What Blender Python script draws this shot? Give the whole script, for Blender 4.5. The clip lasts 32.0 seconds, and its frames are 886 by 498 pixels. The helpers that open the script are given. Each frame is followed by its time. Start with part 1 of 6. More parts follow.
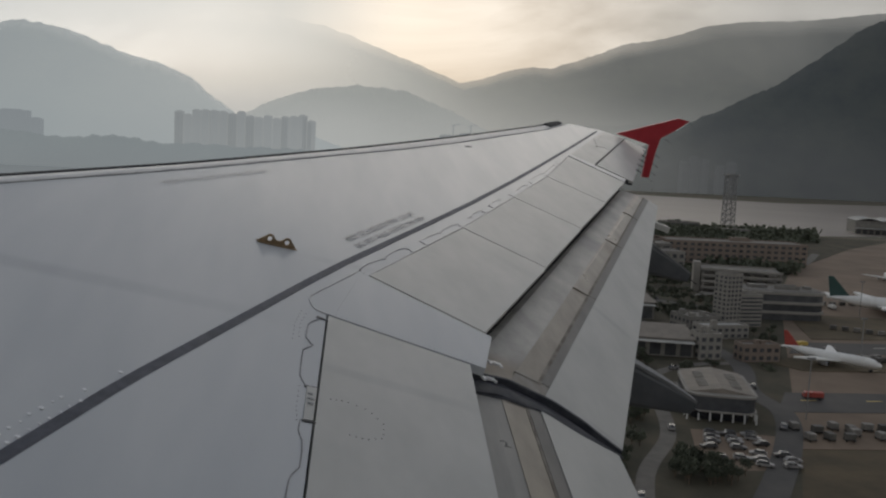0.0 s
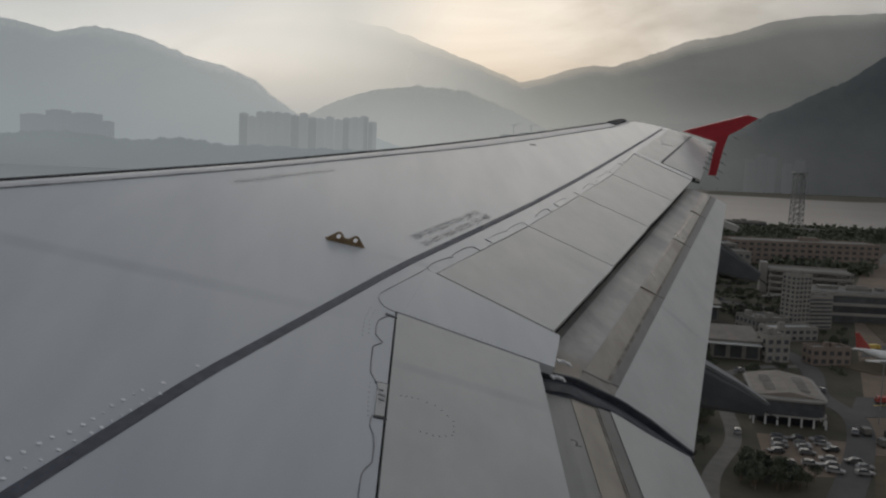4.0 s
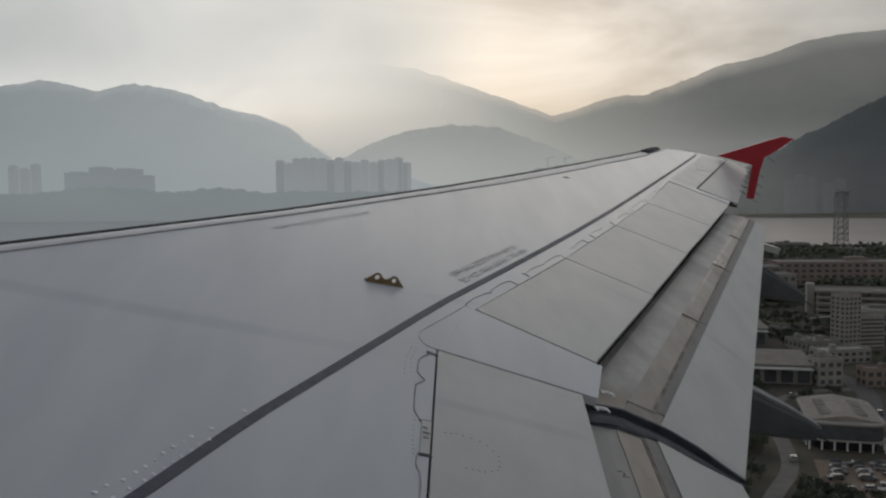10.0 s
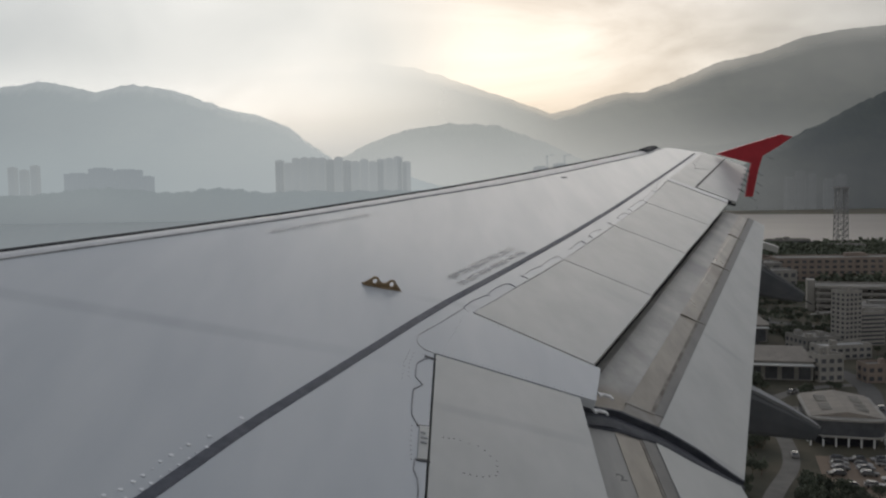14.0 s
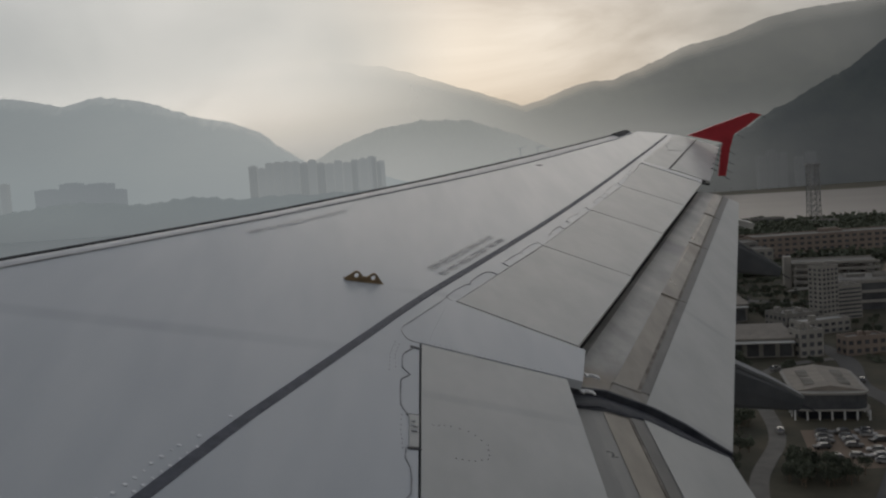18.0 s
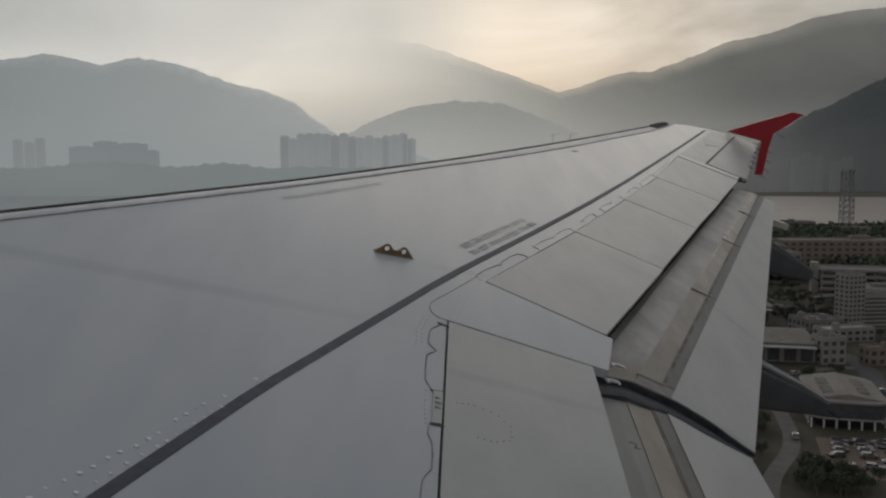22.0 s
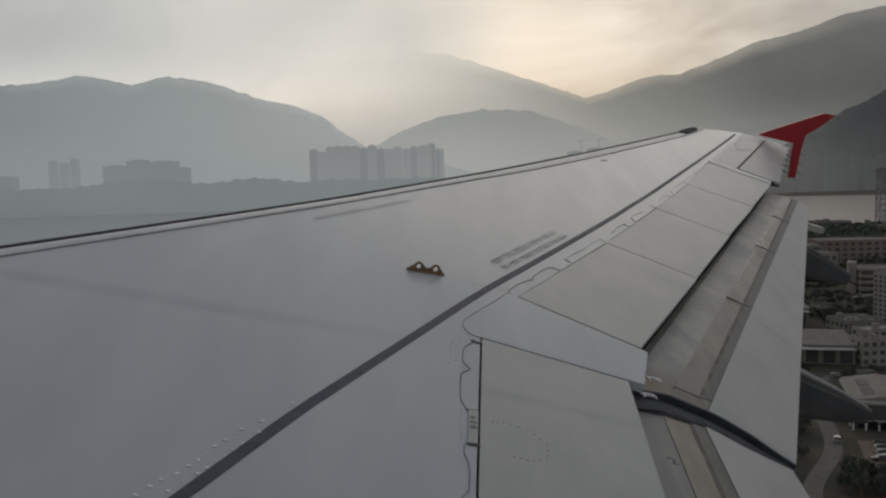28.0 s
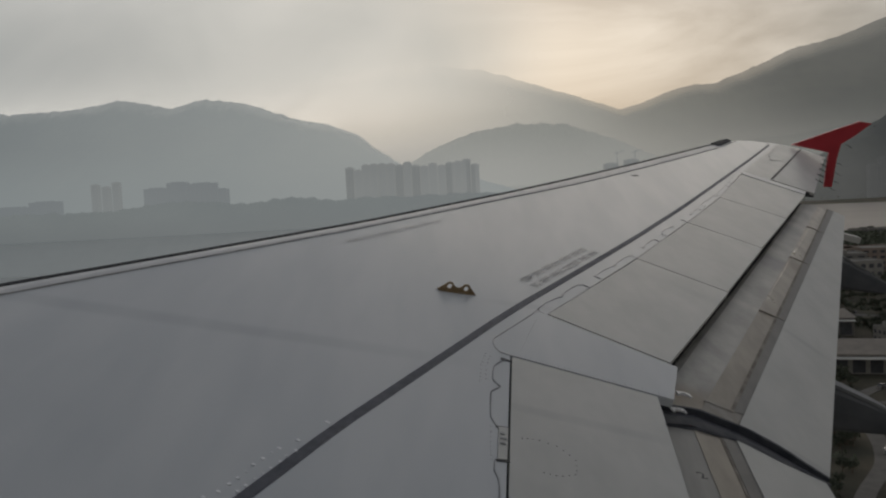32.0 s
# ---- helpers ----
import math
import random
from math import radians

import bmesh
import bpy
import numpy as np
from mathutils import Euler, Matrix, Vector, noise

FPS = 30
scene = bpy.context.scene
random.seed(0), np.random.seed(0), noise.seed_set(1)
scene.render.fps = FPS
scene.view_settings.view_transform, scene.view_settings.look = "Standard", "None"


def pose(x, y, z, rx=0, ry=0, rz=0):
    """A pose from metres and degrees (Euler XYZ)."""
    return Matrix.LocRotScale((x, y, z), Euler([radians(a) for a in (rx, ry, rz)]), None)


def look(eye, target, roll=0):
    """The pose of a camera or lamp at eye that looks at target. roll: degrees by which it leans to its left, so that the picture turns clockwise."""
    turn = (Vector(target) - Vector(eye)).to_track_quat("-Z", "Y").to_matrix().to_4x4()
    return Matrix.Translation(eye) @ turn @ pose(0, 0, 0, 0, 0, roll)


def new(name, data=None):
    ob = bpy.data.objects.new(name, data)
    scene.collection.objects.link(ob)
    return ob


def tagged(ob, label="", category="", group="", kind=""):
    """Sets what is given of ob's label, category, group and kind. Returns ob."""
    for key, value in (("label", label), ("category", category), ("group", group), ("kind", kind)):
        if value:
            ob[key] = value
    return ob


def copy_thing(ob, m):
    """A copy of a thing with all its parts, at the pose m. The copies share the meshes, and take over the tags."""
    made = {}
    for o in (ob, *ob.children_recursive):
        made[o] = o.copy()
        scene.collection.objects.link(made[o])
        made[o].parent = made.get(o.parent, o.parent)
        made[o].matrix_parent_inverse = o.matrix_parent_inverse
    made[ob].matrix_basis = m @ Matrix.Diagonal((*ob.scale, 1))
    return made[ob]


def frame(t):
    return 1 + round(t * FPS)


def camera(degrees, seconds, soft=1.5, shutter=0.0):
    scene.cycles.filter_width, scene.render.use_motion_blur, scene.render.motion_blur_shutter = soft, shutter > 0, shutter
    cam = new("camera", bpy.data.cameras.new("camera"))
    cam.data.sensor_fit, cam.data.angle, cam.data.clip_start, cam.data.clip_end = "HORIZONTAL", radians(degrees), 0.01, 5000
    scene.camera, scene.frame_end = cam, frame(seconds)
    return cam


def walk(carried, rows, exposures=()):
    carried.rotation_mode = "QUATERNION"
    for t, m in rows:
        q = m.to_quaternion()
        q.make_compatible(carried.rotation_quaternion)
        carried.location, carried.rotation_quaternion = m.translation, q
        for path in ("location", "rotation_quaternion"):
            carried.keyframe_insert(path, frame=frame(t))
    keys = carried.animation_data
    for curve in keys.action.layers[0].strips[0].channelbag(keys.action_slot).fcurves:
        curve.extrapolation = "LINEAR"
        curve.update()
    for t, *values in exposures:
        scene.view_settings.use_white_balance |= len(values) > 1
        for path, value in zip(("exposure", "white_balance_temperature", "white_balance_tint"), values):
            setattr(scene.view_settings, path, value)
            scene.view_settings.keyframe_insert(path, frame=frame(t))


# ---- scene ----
EXPOSURES = [
    (0.0, 0.12, 6600, 10), (3.0, 0.04, 6600, 10), (6.0, -0.03, 6600, 10), (9.0, -0.03, 6550, 10), (12.0, 0.36, 6550, 10), (13.5, 0.36, 6550, 10), (16.0, 0.12, 6550, 10),
    (17.0, -0.12, 6600, 10), (20.0, -0.04, 6650, 10), (24.0, -0.12, 6800, 10), (28.0, -0.04, 6700, 10), (32.0, -0.2, 6800, 10),
]
cam = camera(53.83, 32.0, soft=2.25)
ROWS = [
    (0.0, 0.030, 0.035, 69.983, 84.07, -2.76, -6.69),
    (0.5, -0.009, 0.052, 69.966, 84.23, -3.57, -7.02),
    (1.0, -0.019, 0.055, 69.961, 84.72, -2.75, -8.16),
    (1.5, 0.018, 0.045, 69.998, 84.22, -4.09, -7.56),
    (2.0, 0.008, 0.046, 69.989, 84.82, -3.49, -6.65),
    (2.5, -0.026, 0.074, 69.920, 84.44, -2.29, -5.46),
    (3.0, -0.021, 0.070, 69.926, 84.47, -1.52, -2.69),
    (3.5, -0.013, 0.063, 69.953, 83.89, -2.29, -2.88),
    (5.5, -0.013, 0.007, 69.977, 84.02, -2.49, -2.01),
    (6.0, -0.014, 0.018, 69.977, 84.68, -1.29, -1.37),
    (6.5, -0.012, 0.035, 69.982, 84.81, -1.38, -1.15),
    (7.0, -0.008, 0.028, 69.981, 85.40, 0.18, -1.50),
    (7.5, -0.020, 0.013, 69.979, 85.56, 0.52, -0.30),
    (8.0, -0.055, 0.008, 69.990, 86.93, 0.63, 0.48),
    (8.5, -0.032, 0.032, 69.977, 86.74, 0.20, -0.62),
    (9.0, 0.000, 0.000, 70.000, 85.50, -0.00, -0.00),
    (9.5, -0.011, 0.015, 69.988, 86.53, 0.55, -0.92),
    (10.0, -0.004, -0.000, 69.969, 86.31, 0.51, -0.45),
    (10.5, -0.035, 0.021, 69.975, 86.27, 0.42, -0.58),
    (11.0, -0.016, -0.007, 69.983, 86.84, 0.46, -0.99),
    (11.5, -0.008, 0.043, 69.964, 87.47, -0.18, -1.79),
    (12.0, 0.014, -0.001, 69.948, 87.70, 0.64, -1.47),
    (12.5, -0.022, 0.029, 69.917, 88.05, 1.83, 0.58),
    (13.0, 0.030, -0.044, 69.941, 87.15, 1.79, 0.74),
    (13.5, 0.024, 0.001, 69.997, 86.45, 0.98, -0.43),
    (15.5, -0.021, 0.001, 69.994, 86.06, 0.15, 0.25),
    (16.0, -0.024, 0.005, 69.917, 86.64, -0.49, 0.87),
    (16.5, -0.016, -0.023, 69.992, 85.08, 0.20, 2.19),
    (17.0, -0.044, -0.010, 69.917, 86.24, 0.83, 2.16),
    (17.5, -0.040, -0.023, 69.950, 85.07, 1.73, 2.28),
    (18.0, 0.003, -0.010, 69.958, 85.94, 3.91, -2.08),
    (18.5, -0.011, -0.007, 69.999, 85.40, 3.63, -1.71),
    (19.0, -0.005, -0.012, 69.973, 84.09, 1.96, -1.73),
    (19.5, -0.030, 0.031, 69.971, 83.08, 1.51, -2.57),
    (20.0, -0.035, 0.035, 69.968, 83.44, 1.26, -1.67),
    (20.5, -0.023, 0.025, 69.975, 83.60, 1.16, -1.25),
    (21.0, -0.026, 0.048, 69.976, 84.13, 0.64, -1.25),
    (21.5, -0.030, 0.037, 69.983, 84.18, 0.14, -0.32),
    (22.0, -0.041, 0.031, 69.936, 84.77, 0.20, -0.15),
    (22.5, -0.038, 0.075, 69.963, 84.34, 0.40, 0.40),
    (23.0, -0.023, 0.015, 69.971, 83.91, -0.40, 0.13),
    (23.5, -0.017, 0.004, 69.963, 84.23, -0.71, 0.62),
    (24.0, -0.018, -0.006, 69.966, 84.10, -0.73, 0.70),
    (24.5, -0.028, 0.065, 69.975, 84.20, -0.37, -0.29),
    (25.0, -0.015, 0.053, 69.977, 84.36, 0.21, -0.18),
    (25.5, 0.009, -0.007, 69.998, 84.39, 0.28, 0.60),
    (27.5, -0.037, 0.030, 69.995, 85.14, 1.67, 1.37),
    (28.0, -0.044, 0.025, 69.982, 85.41, 1.79, 1.73),
    (28.5, -0.014, -0.030, 69.988, 85.40, 1.63, 2.06),
    (29.0, -0.009, -0.029, 70.007, 85.61, 1.71, 2.38),
    (29.5, -0.011, -0.045, 70.032, 85.27, 1.20, 2.56),
    (30.0, -0.006, -0.012, 70.008, 85.39, 1.40, 1.53),
    (30.5, -0.019, 0.012, 70.026, 85.29, 1.38, 1.48),
    (31.0, -0.004, -0.016, 70.012, 86.08, 2.07, 1.71),
    (31.5, -0.046, 0.005, 69.983, 86.65, 2.10, 2.11),
    (32.0, 0.005, -0.091, 70.019, 86.52, 3.08, 4.07),
]
walk(cam, [(t, pose(*place)) for t, *place in ROWS], EXPOSURES)


# ---- world and light ----
world = bpy.data.worlds.new("hazy_sky")
scene.world = world
world.use_nodes = True
wn, wl = world.node_tree.nodes, world.node_tree.links
wn.clear()


def wnode(kind, **values):
    n = wn.new(kind)
    for key, value in values.items():
        n.inputs[key].default_value = value
    return n


SUN_YAW, SUN_UP = -4.0, 9.0          # degrees right of +y is negative yaw; height over the horizon
sky = wn.new("ShaderNodeTexSky")
sky.sky_type, sky.sun_disc = "NISHITA", False
sky.sun_elevation, sky.sun_rotation = radians(SUN_UP), radians(-SUN_YAW)
sky.air_density, sky.dust_density = 1.0, 4.0
coords = wn.new("ShaderNodeTexCoord")
stretch = wn.new("ShaderNodeMapping")
stretch.inputs["Scale"].default_value = (1.0, 1.0, 3.2)
wl.new(coords.outputs["Generated"], stretch.inputs["Vector"])
cloud = wnode("ShaderNodeTexNoise", Scale=3.1, Detail=8.0, Roughness=0.56, Distortion=0.7)
wl.new(stretch.outputs["Vector"], cloud.inputs["Vector"])
# overcast: pale near the horizon, heavy and dark overhead
split = wn.new("ShaderNodeSeparateXYZ")
wl.new(coords.outputs["Generated"], split.inputs["Vector"])
height = wn.new("ShaderNodeValToRGB")
stops = height.color_ramp.elements
stops[0].position, stops[0].color = 0.0, (0.42, 0.43, 0.43, 1)
stops[1].position, stops[1].color = 1.0, (0.265, 0.295, 0.345, 1)
for place, tone in ((0.08, (0.56, 0.545, 0.515, 1)), (0.17, (0.565, 0.555, 0.53, 1)), (0.27, (0.47, 0.47, 0.475, 1)), (0.45, (0.315, 0.33, 0.365, 1))):
    stop = stops.new(place)
    stop.color = tone
wl.new(split.outputs["Z"], height.inputs["Fac"])
lump = wn.new("ShaderNodeMapRange")
for key, value in (("From Min", 0.3), ("From Max", 0.7), ("To Min", 0.66), ("To Max", 1.26)):
    lump.inputs[key].default_value = value
wl.new(cloud.outputs["Fac"], lump.inputs["Value"])
shade = wn.new("ShaderNodeMix")
shade.data_type, shade.blend_type = "RGBA", "MULTIPLY"
shade.inputs["Factor"].default_value = 1.0
wl.new(height.outputs["Color"], shade.inputs["A"])
wl.new(lump.outputs["Result"], shade.inputs["B"])
# the veiled sun: a broad bright place in the cloud
sun_way = Vector((math.sin(radians(-SUN_YAW)) * math.cos(radians(SUN_UP)), math.cos(radians(SUN_YAW)) * math.cos(radians(SUN_UP)), math.sin(radians(SUN_UP))))
dot = wn.new("ShaderNodeVectorMath")
dot.operation = "DOT_PRODUCT"
dot.inputs[1].default_value = sun_way
wl.new(coords.outputs["Generated"], dot.inputs[0])
veil = wn.new("ShaderNodeMapRange")
veil.interpolation_type = "SMOOTHSTEP"
for key, value in (("From Min", 0.90), ("From Max", 1.01), ("To Min", 0.0), ("To Max", 1.0)):
    veil.inputs[key].default_value = value
wl.new(dot.outputs["Value"], veil.inputs["Value"])
glow = wn.new("ShaderNodeMix")
glow.data_type, glow.blend_type = "RGBA", "ADD"
glow.inputs["B"].default_value = (0.06, 0.035, 0.012, 1)
wl.new(veil.outputs["Result"], glow.inputs["Factor"])
wl.new(shade.outputs["Result"], glow.inputs["A"])
# a thinner, whiter place in the cloud cover, further forward
gap_way = Vector((-math.sin(radians(24)) * math.cos(radians(26)), math.cos(radians(24)) * math.cos(radians(26)), math.sin(radians(26))))
gap_dot = wn.new("ShaderNodeVectorMath")
gap_dot.operation = "DOT_PRODUCT"
gap_dot.inputs[1].default_value = gap_way
wl.new(coords.outputs["Generated"], gap_dot.inputs[0])
gap = wn.new("ShaderNodeMapRange")
gap.interpolation_type = "SMOOTHSTEP"
for key, value in (("From Min", 0.83), ("From Max", 0.99), ("To Min", 0.0), ("To Max", 1.0)):
    gap.inputs[key].default_value = value
wl.new(gap_dot.outputs["Value"], gap.inputs["Value"])
thin = wn.new("ShaderNodeMix")
thin.data_type, thin.blend_type = "RGBA", "ADD"
thin.inputs["B"].default_value = (0.37, 0.375, 0.37, 1)
wl.new(gap.outputs["Result"], thin.inputs["Factor"])
wl.new(glow.outputs["Result"], thin.inputs["A"])
clear_bg, cloud_bg = wnode("ShaderNodeBackground", Strength=0.08), wnode("ShaderNodeBackground", Strength=1.0)
wl.new(sky.outputs["Color"], clear_bg.inputs["Color"])
wl.new(thin.outputs["Result"], cloud_bg.inputs["Color"])
cover = wnode("ShaderNodeMixShader", Fac=0.97)
wl.new(clear_bg.outputs[0], cover.inputs[1])
wl.new(cloud_bg.outputs[0], cover.inputs[2])
wout = wn.new("ShaderNodeOutputWorld")
wl.new(cover.outputs[0], wout.inputs["Surface"])

sun = new("sun", bpy.data.lights.new("sun", "SUN"))
sun.data.energy, sun.data.angle, sun.data.color = 0.5, radians(50), (1.0, 0.93, 0.82)
sun.matrix_world = look(sun_way * 100, (0, 0, 0))


# ---- materials ----
def material(name, base, rough=0.6, metal=0.0, second=None, scale=3.0, spread=(0.35, 0.65), bump=0.0, bump_scale=40.0, glow_col=None, glow_amt=0.0, coat=0.0, per_object=0.0, stretch_by=(1, 1, 1), rough_var=0.0, spec=0.5, detail=8.0, coat_rough=0.03):
    m = bpy.data.materials.new(name)
    m.use_nodes = True
    nt = m.node_tree
    nodes, links = nt.nodes, nt.links
    b = nodes["Principled BSDF"]
    b.inputs["Roughness"].default_value, b.inputs["Metallic"].default_value = rough, metal
    b.inputs["Coat Weight"].default_value = coat
    b.inputs["Coat Roughness"].default_value = coat_rough
    b.inputs["Specular IOR Level"].default_value = spec
    b.inputs["Base Color"].default_value = (*base, 1)
    tc = nodes.new("ShaderNodeTexCoord")
    mp = nodes.new("ShaderNodeMapping")
    mp.inputs["Scale"].default_value = stretch_by
    links.new(tc.outputs["Object"], mp.inputs["Vector"])
    out = None
    if second:
        n1 = nodes.new("ShaderNodeTexNoise")
        n1.inputs["Scale"].default_value, n1.inputs["Detail"].default_value, n1.inputs["Roughness"].default_value = scale, detail, 0.62
        links.new(mp.outputs["Vector"], n1.inputs["Vector"])
        ramp = nodes.new("ShaderNodeValToRGB")
        e = ramp.color_ramp.elements
        e[0].position, e[0].color, e[1].position, e[1].color = spread[0], (*base, 1), spread[1], (*second, 1)
        links.new(n1.outputs["Fac"], ramp.inputs["Fac"])
        out = ramp.outputs["Color"]
        if rough_var:
            rr = nodes.new("ShaderNodeMapRange")
            rr.inputs["To Min"].default_value, rr.inputs["To Max"].default_value = rough - rough_var, rough + rough_var
            links.new(n1.outputs["Fac"], rr.inputs["Value"])
            links.new(rr.outputs["Result"], b.inputs["Roughness"])
    if per_object:
        info = nodes.new("ShaderNodeObjectInfo")
        hsv = nodes.new("ShaderNodeHueSaturation")
        mr = nodes.new("ShaderNodeMapRange")
        mr.inputs["To Min"].default_value, mr.inputs["To Max"].default_value = 1 - per_object, 1 + per_object
        links.new(info.outputs["Random"], mr.inputs["Value"])
        links.new(mr.outputs["Result"], hsv.inputs["Value"])
        if out:
            links.new(out, hsv.inputs["Color"])
        else:
            hsv.inputs["Color"].default_value = (*base, 1)
        out = hsv.outputs["Color"]
    if out:
        links.new(out, b.inputs["Base Color"])
    if bump:
        n2 = nodes.new("ShaderNodeTexNoise")
        n2.inputs["Scale"].default_value, n2.inputs["Detail"].default_value = bump_scale, 5.0
        links.new(tc.outputs["Object"], n2.inputs["Vector"])
        bp = nodes.new("ShaderNodeBump")
        bp.inputs["Strength"].default_value, bp.inputs["Distance"].default_value = bump, 0.01
        links.new(n2.outputs["Fac"], bp.inputs["Height"])
        links.new(bp.outputs["Normal"], b.inputs["Normal"])
    if glow_col:
        b.inputs["Emission Color"].default_value = (*glow_col, 1)
        b.inputs["Emission Strength"].default_value = glow_amt
    return m


M = {}
M["wing_paint"] = material("wing_paint", (0.36, 0.378, 0.395), 0.4, second=(0.41, 0.424, 0.434), scale=1.3, stretch_by=(2.4, 0.5, 1), detail=2.5, coat=0.35, coat_rough=0.14)
M["panel_paint"] = material("panel_paint", (0.345, 0.345, 0.325), 0.42, second=(0.40, 0.397, 0.375), scale=2.0, stretch_by=(1.5, 0.8, 1), per_object=0.04, detail=3.0, coat=0.2, coat_rough=0.2)
M["line_grey"] = material("line_grey", (0.04, 0.045, 0.06), 0.55, second=(0.07, 0.075, 0.095), scale=20, spec=0.3)
M["faint_seam"] = material("faint_seam", (0.23, 0.23, 0.225), 0.5, second=(0.40, 0.40, 0.395), scale=9, spread=(0.4, 0.6))
M["seam_grey"] = material("seam_grey", (0.12, 0.12, 0.122), 0.6, second=(0.27, 0.27, 0.27), scale=9)
M["joint"] = material("joint", (0.05, 0.05, 0.055), 0.7, second=(0.09, 0.085, 0.08), scale=30)
# cavity: painted gap shade on the sheets, plain near-black on other parts
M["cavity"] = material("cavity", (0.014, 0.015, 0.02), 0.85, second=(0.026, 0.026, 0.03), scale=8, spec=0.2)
M["rubber"] = material("rubber", (0.022, 0.025, 0.034), 0.6, second=(0.05, 0.052, 0.06), scale=12, spec=0.35)
M["bare_grey"] = material("bare_grey", (0.24, 0.23, 0.21), 0.4, second=(0.375, 0.365, 0.335), scale=2.6, stretch_by=(1.6, 1, 1), rough_var=0.08, detail=4.0)
# darker copy of bare_grey, with the spoiler's shade put into the colour
M["bare_shaded"] = material("bare_shaded", (0.2, 0.195, 0.18), 0.42, second=(0.26, 0.25, 0.23), scale=3, stretch_by=(3, 0.8, 1), rough_var=0.1)
M["strip_dark"] = material("strip_dark", (0.135, 0.128, 0.118), 0.45, 0.2, second=(0.19, 0.18, 0.165), scale=2.4, stretch_by=(2.5, 1, 1), rough_var=0.08, detail=4.0)
# stained metal whose warm base also carries part of a golden sky glint
M["stained_glint_metal"] = material("stained_glint_metal", (0.285, 0.253, 0.208), 0.3, 0.4, second=(0.205, 0.182, 0.15), scale=2.2, stretch_by=(2.5, 1, 1), rough_var=0.08)
M["grime"] = material("grime", (0.19, 0.165, 0.135), 0.6, second=(0.29, 0.275, 0.25), scale=5, spread=(0.3, 0.6), bump=0.1)
M["rust"] = material("rust", (0.14, 0.12, 0.1), 0.8, second=(0.25, 0.23, 0.2), scale=7, spread=(0.4, 0.6))
M["nose_metal"] = material("nose_metal", (0.012, 0.013, 0.016), 0.7, second=(0.025, 0.026, 0.03), scale=5, spec=0.15)
M["slat_paint"] = material("slat_paint", (0.42, 0.425, 0.43), 0.36, second=(0.49, 0.49, 0.49), scale=3, stretch_by=(3, 0.6, 1))
M["red_paint"] = material("red_paint", (0.34, 0.016, 0.028), 0.42, second=(0.4, 0.022, 0.036), scale=4, coat=0.2)
M["fairing"] = material("fairing", (0.055, 0.06, 0.068), 0.45, second=(0.085, 0.09, 0.1), scale=3)
M["fairing_lid"] = material("fairing_lid", (0.13, 0.135, 0.142), 0.45, second=(0.18, 0.185, 0.19), scale=4)
M["bronze"] = material("bronze", (0.17, 0.115, 0.06), 0.55, 0.3, second=(0.26, 0.19, 0.11), scale=30)
M["stencil"] = material("stencil", (0.17, 0.175, 0.182), 0.5, second=(0.32, 0.325, 0.33), scale=24)
M["stencil_faint"] = material("stencil_faint", (0.31, 0.315, 0.32), 0.45, second=(0.37, 0.375, 0.38), scale=30)
# white base puts the glint of the rivet caps into the colour
M["white_dot"] = material("white_dot", (0.68, 0.69, 0.70), 0.45, second=(0.56, 0.57, 0.58), scale=14)
M["fuselage"] = material("fuselage", (0.7, 0.7, 0.69), 0.35, second=(0.76, 0.76, 0.75), scale=1)


def stain(mat, p, q, half, depth, lo, hi, tint=(1.0, 1.0, 0.9)):
    """A long soft grime streak in the paint between p and q (aft, span), half its half width."""
    nodes, links = mat.node_tree.nodes, mat.node_tree.links
    bsdf = nodes["Principled BSDF"]
    source = bsdf.inputs["Base Color"].links[0].from_socket
    tc = nodes.new("ShaderNodeTexCoord")
    way = (Vector(q) - Vector(p)).normalized()
    side = Vector((-way.y, way.x))

    def along(vec, a, b, c, d):
        dot_n = nodes.new("ShaderNodeVectorMath")
        dot_n.operation = "DOT_PRODUCT"
        dot_n.inputs[1].default_value = (vec.x, vec.y, 0)
        links.new(tc.outputs["Object"], dot_n.inputs[0])
        n = nodes.new("ShaderNodeMapRange")
        n.interpolation_type = "SMOOTHSTEP"
        for key, value in (("From Min", a), ("From Max", b), ("To Min", c), ("To Max", d)):
            n.inputs[key].default_value = value
        links.new(dot_n.outputs["Value"], n.inputs["Value"])
        return n.outputs["Result"]
    mid, start, end = Vector(p).dot(side), Vector(p).dot(way), Vector(q).dot(way)
    parts_of = [along(side, mid - half, mid - half * 0.2, 0, 1), along(side, mid + half * 0.2, mid + half, 1, 0), along(way, start - lo, start + lo, 0, 1), along(way, end - hi, end + hi, 1, 0)]
    rough_n = nodes.new("ShaderNodeTexNoise")
    rough_n.inputs["Scale"].default_value, rough_n.inputs["Detail"].default_value = 2.2, 5.0
    links.new(tc.outputs["Object"], rough_n.inputs["Vector"])
    parts_of.append(rough_n.outputs["Fac"])
    fac = parts_of[0]
    for other in parts_of[1:]:
        n = nodes.new("ShaderNodeMath")
        n.operation = "MULTIPLY"
        links.new(fac, n.inputs[0])
        links.new(other, n.inputs[1])
        fac = n.outputs[0]
    mix = nodes.new("ShaderNodeMix")
    mix.data_type, mix.blend_type = "RGBA", "MULTIPLY"
    mix.inputs["B"].default_value = (1 - 2 * depth * tint[0], 1 - 2 * depth * tint[1], 1 - 2 * depth * tint[2], 1)
    links.new(fac, mix.inputs["Factor"])
    links.new(source, mix.inputs["A"])
    links.new(mix.outputs["Result"], bsdf.inputs["Base Color"])


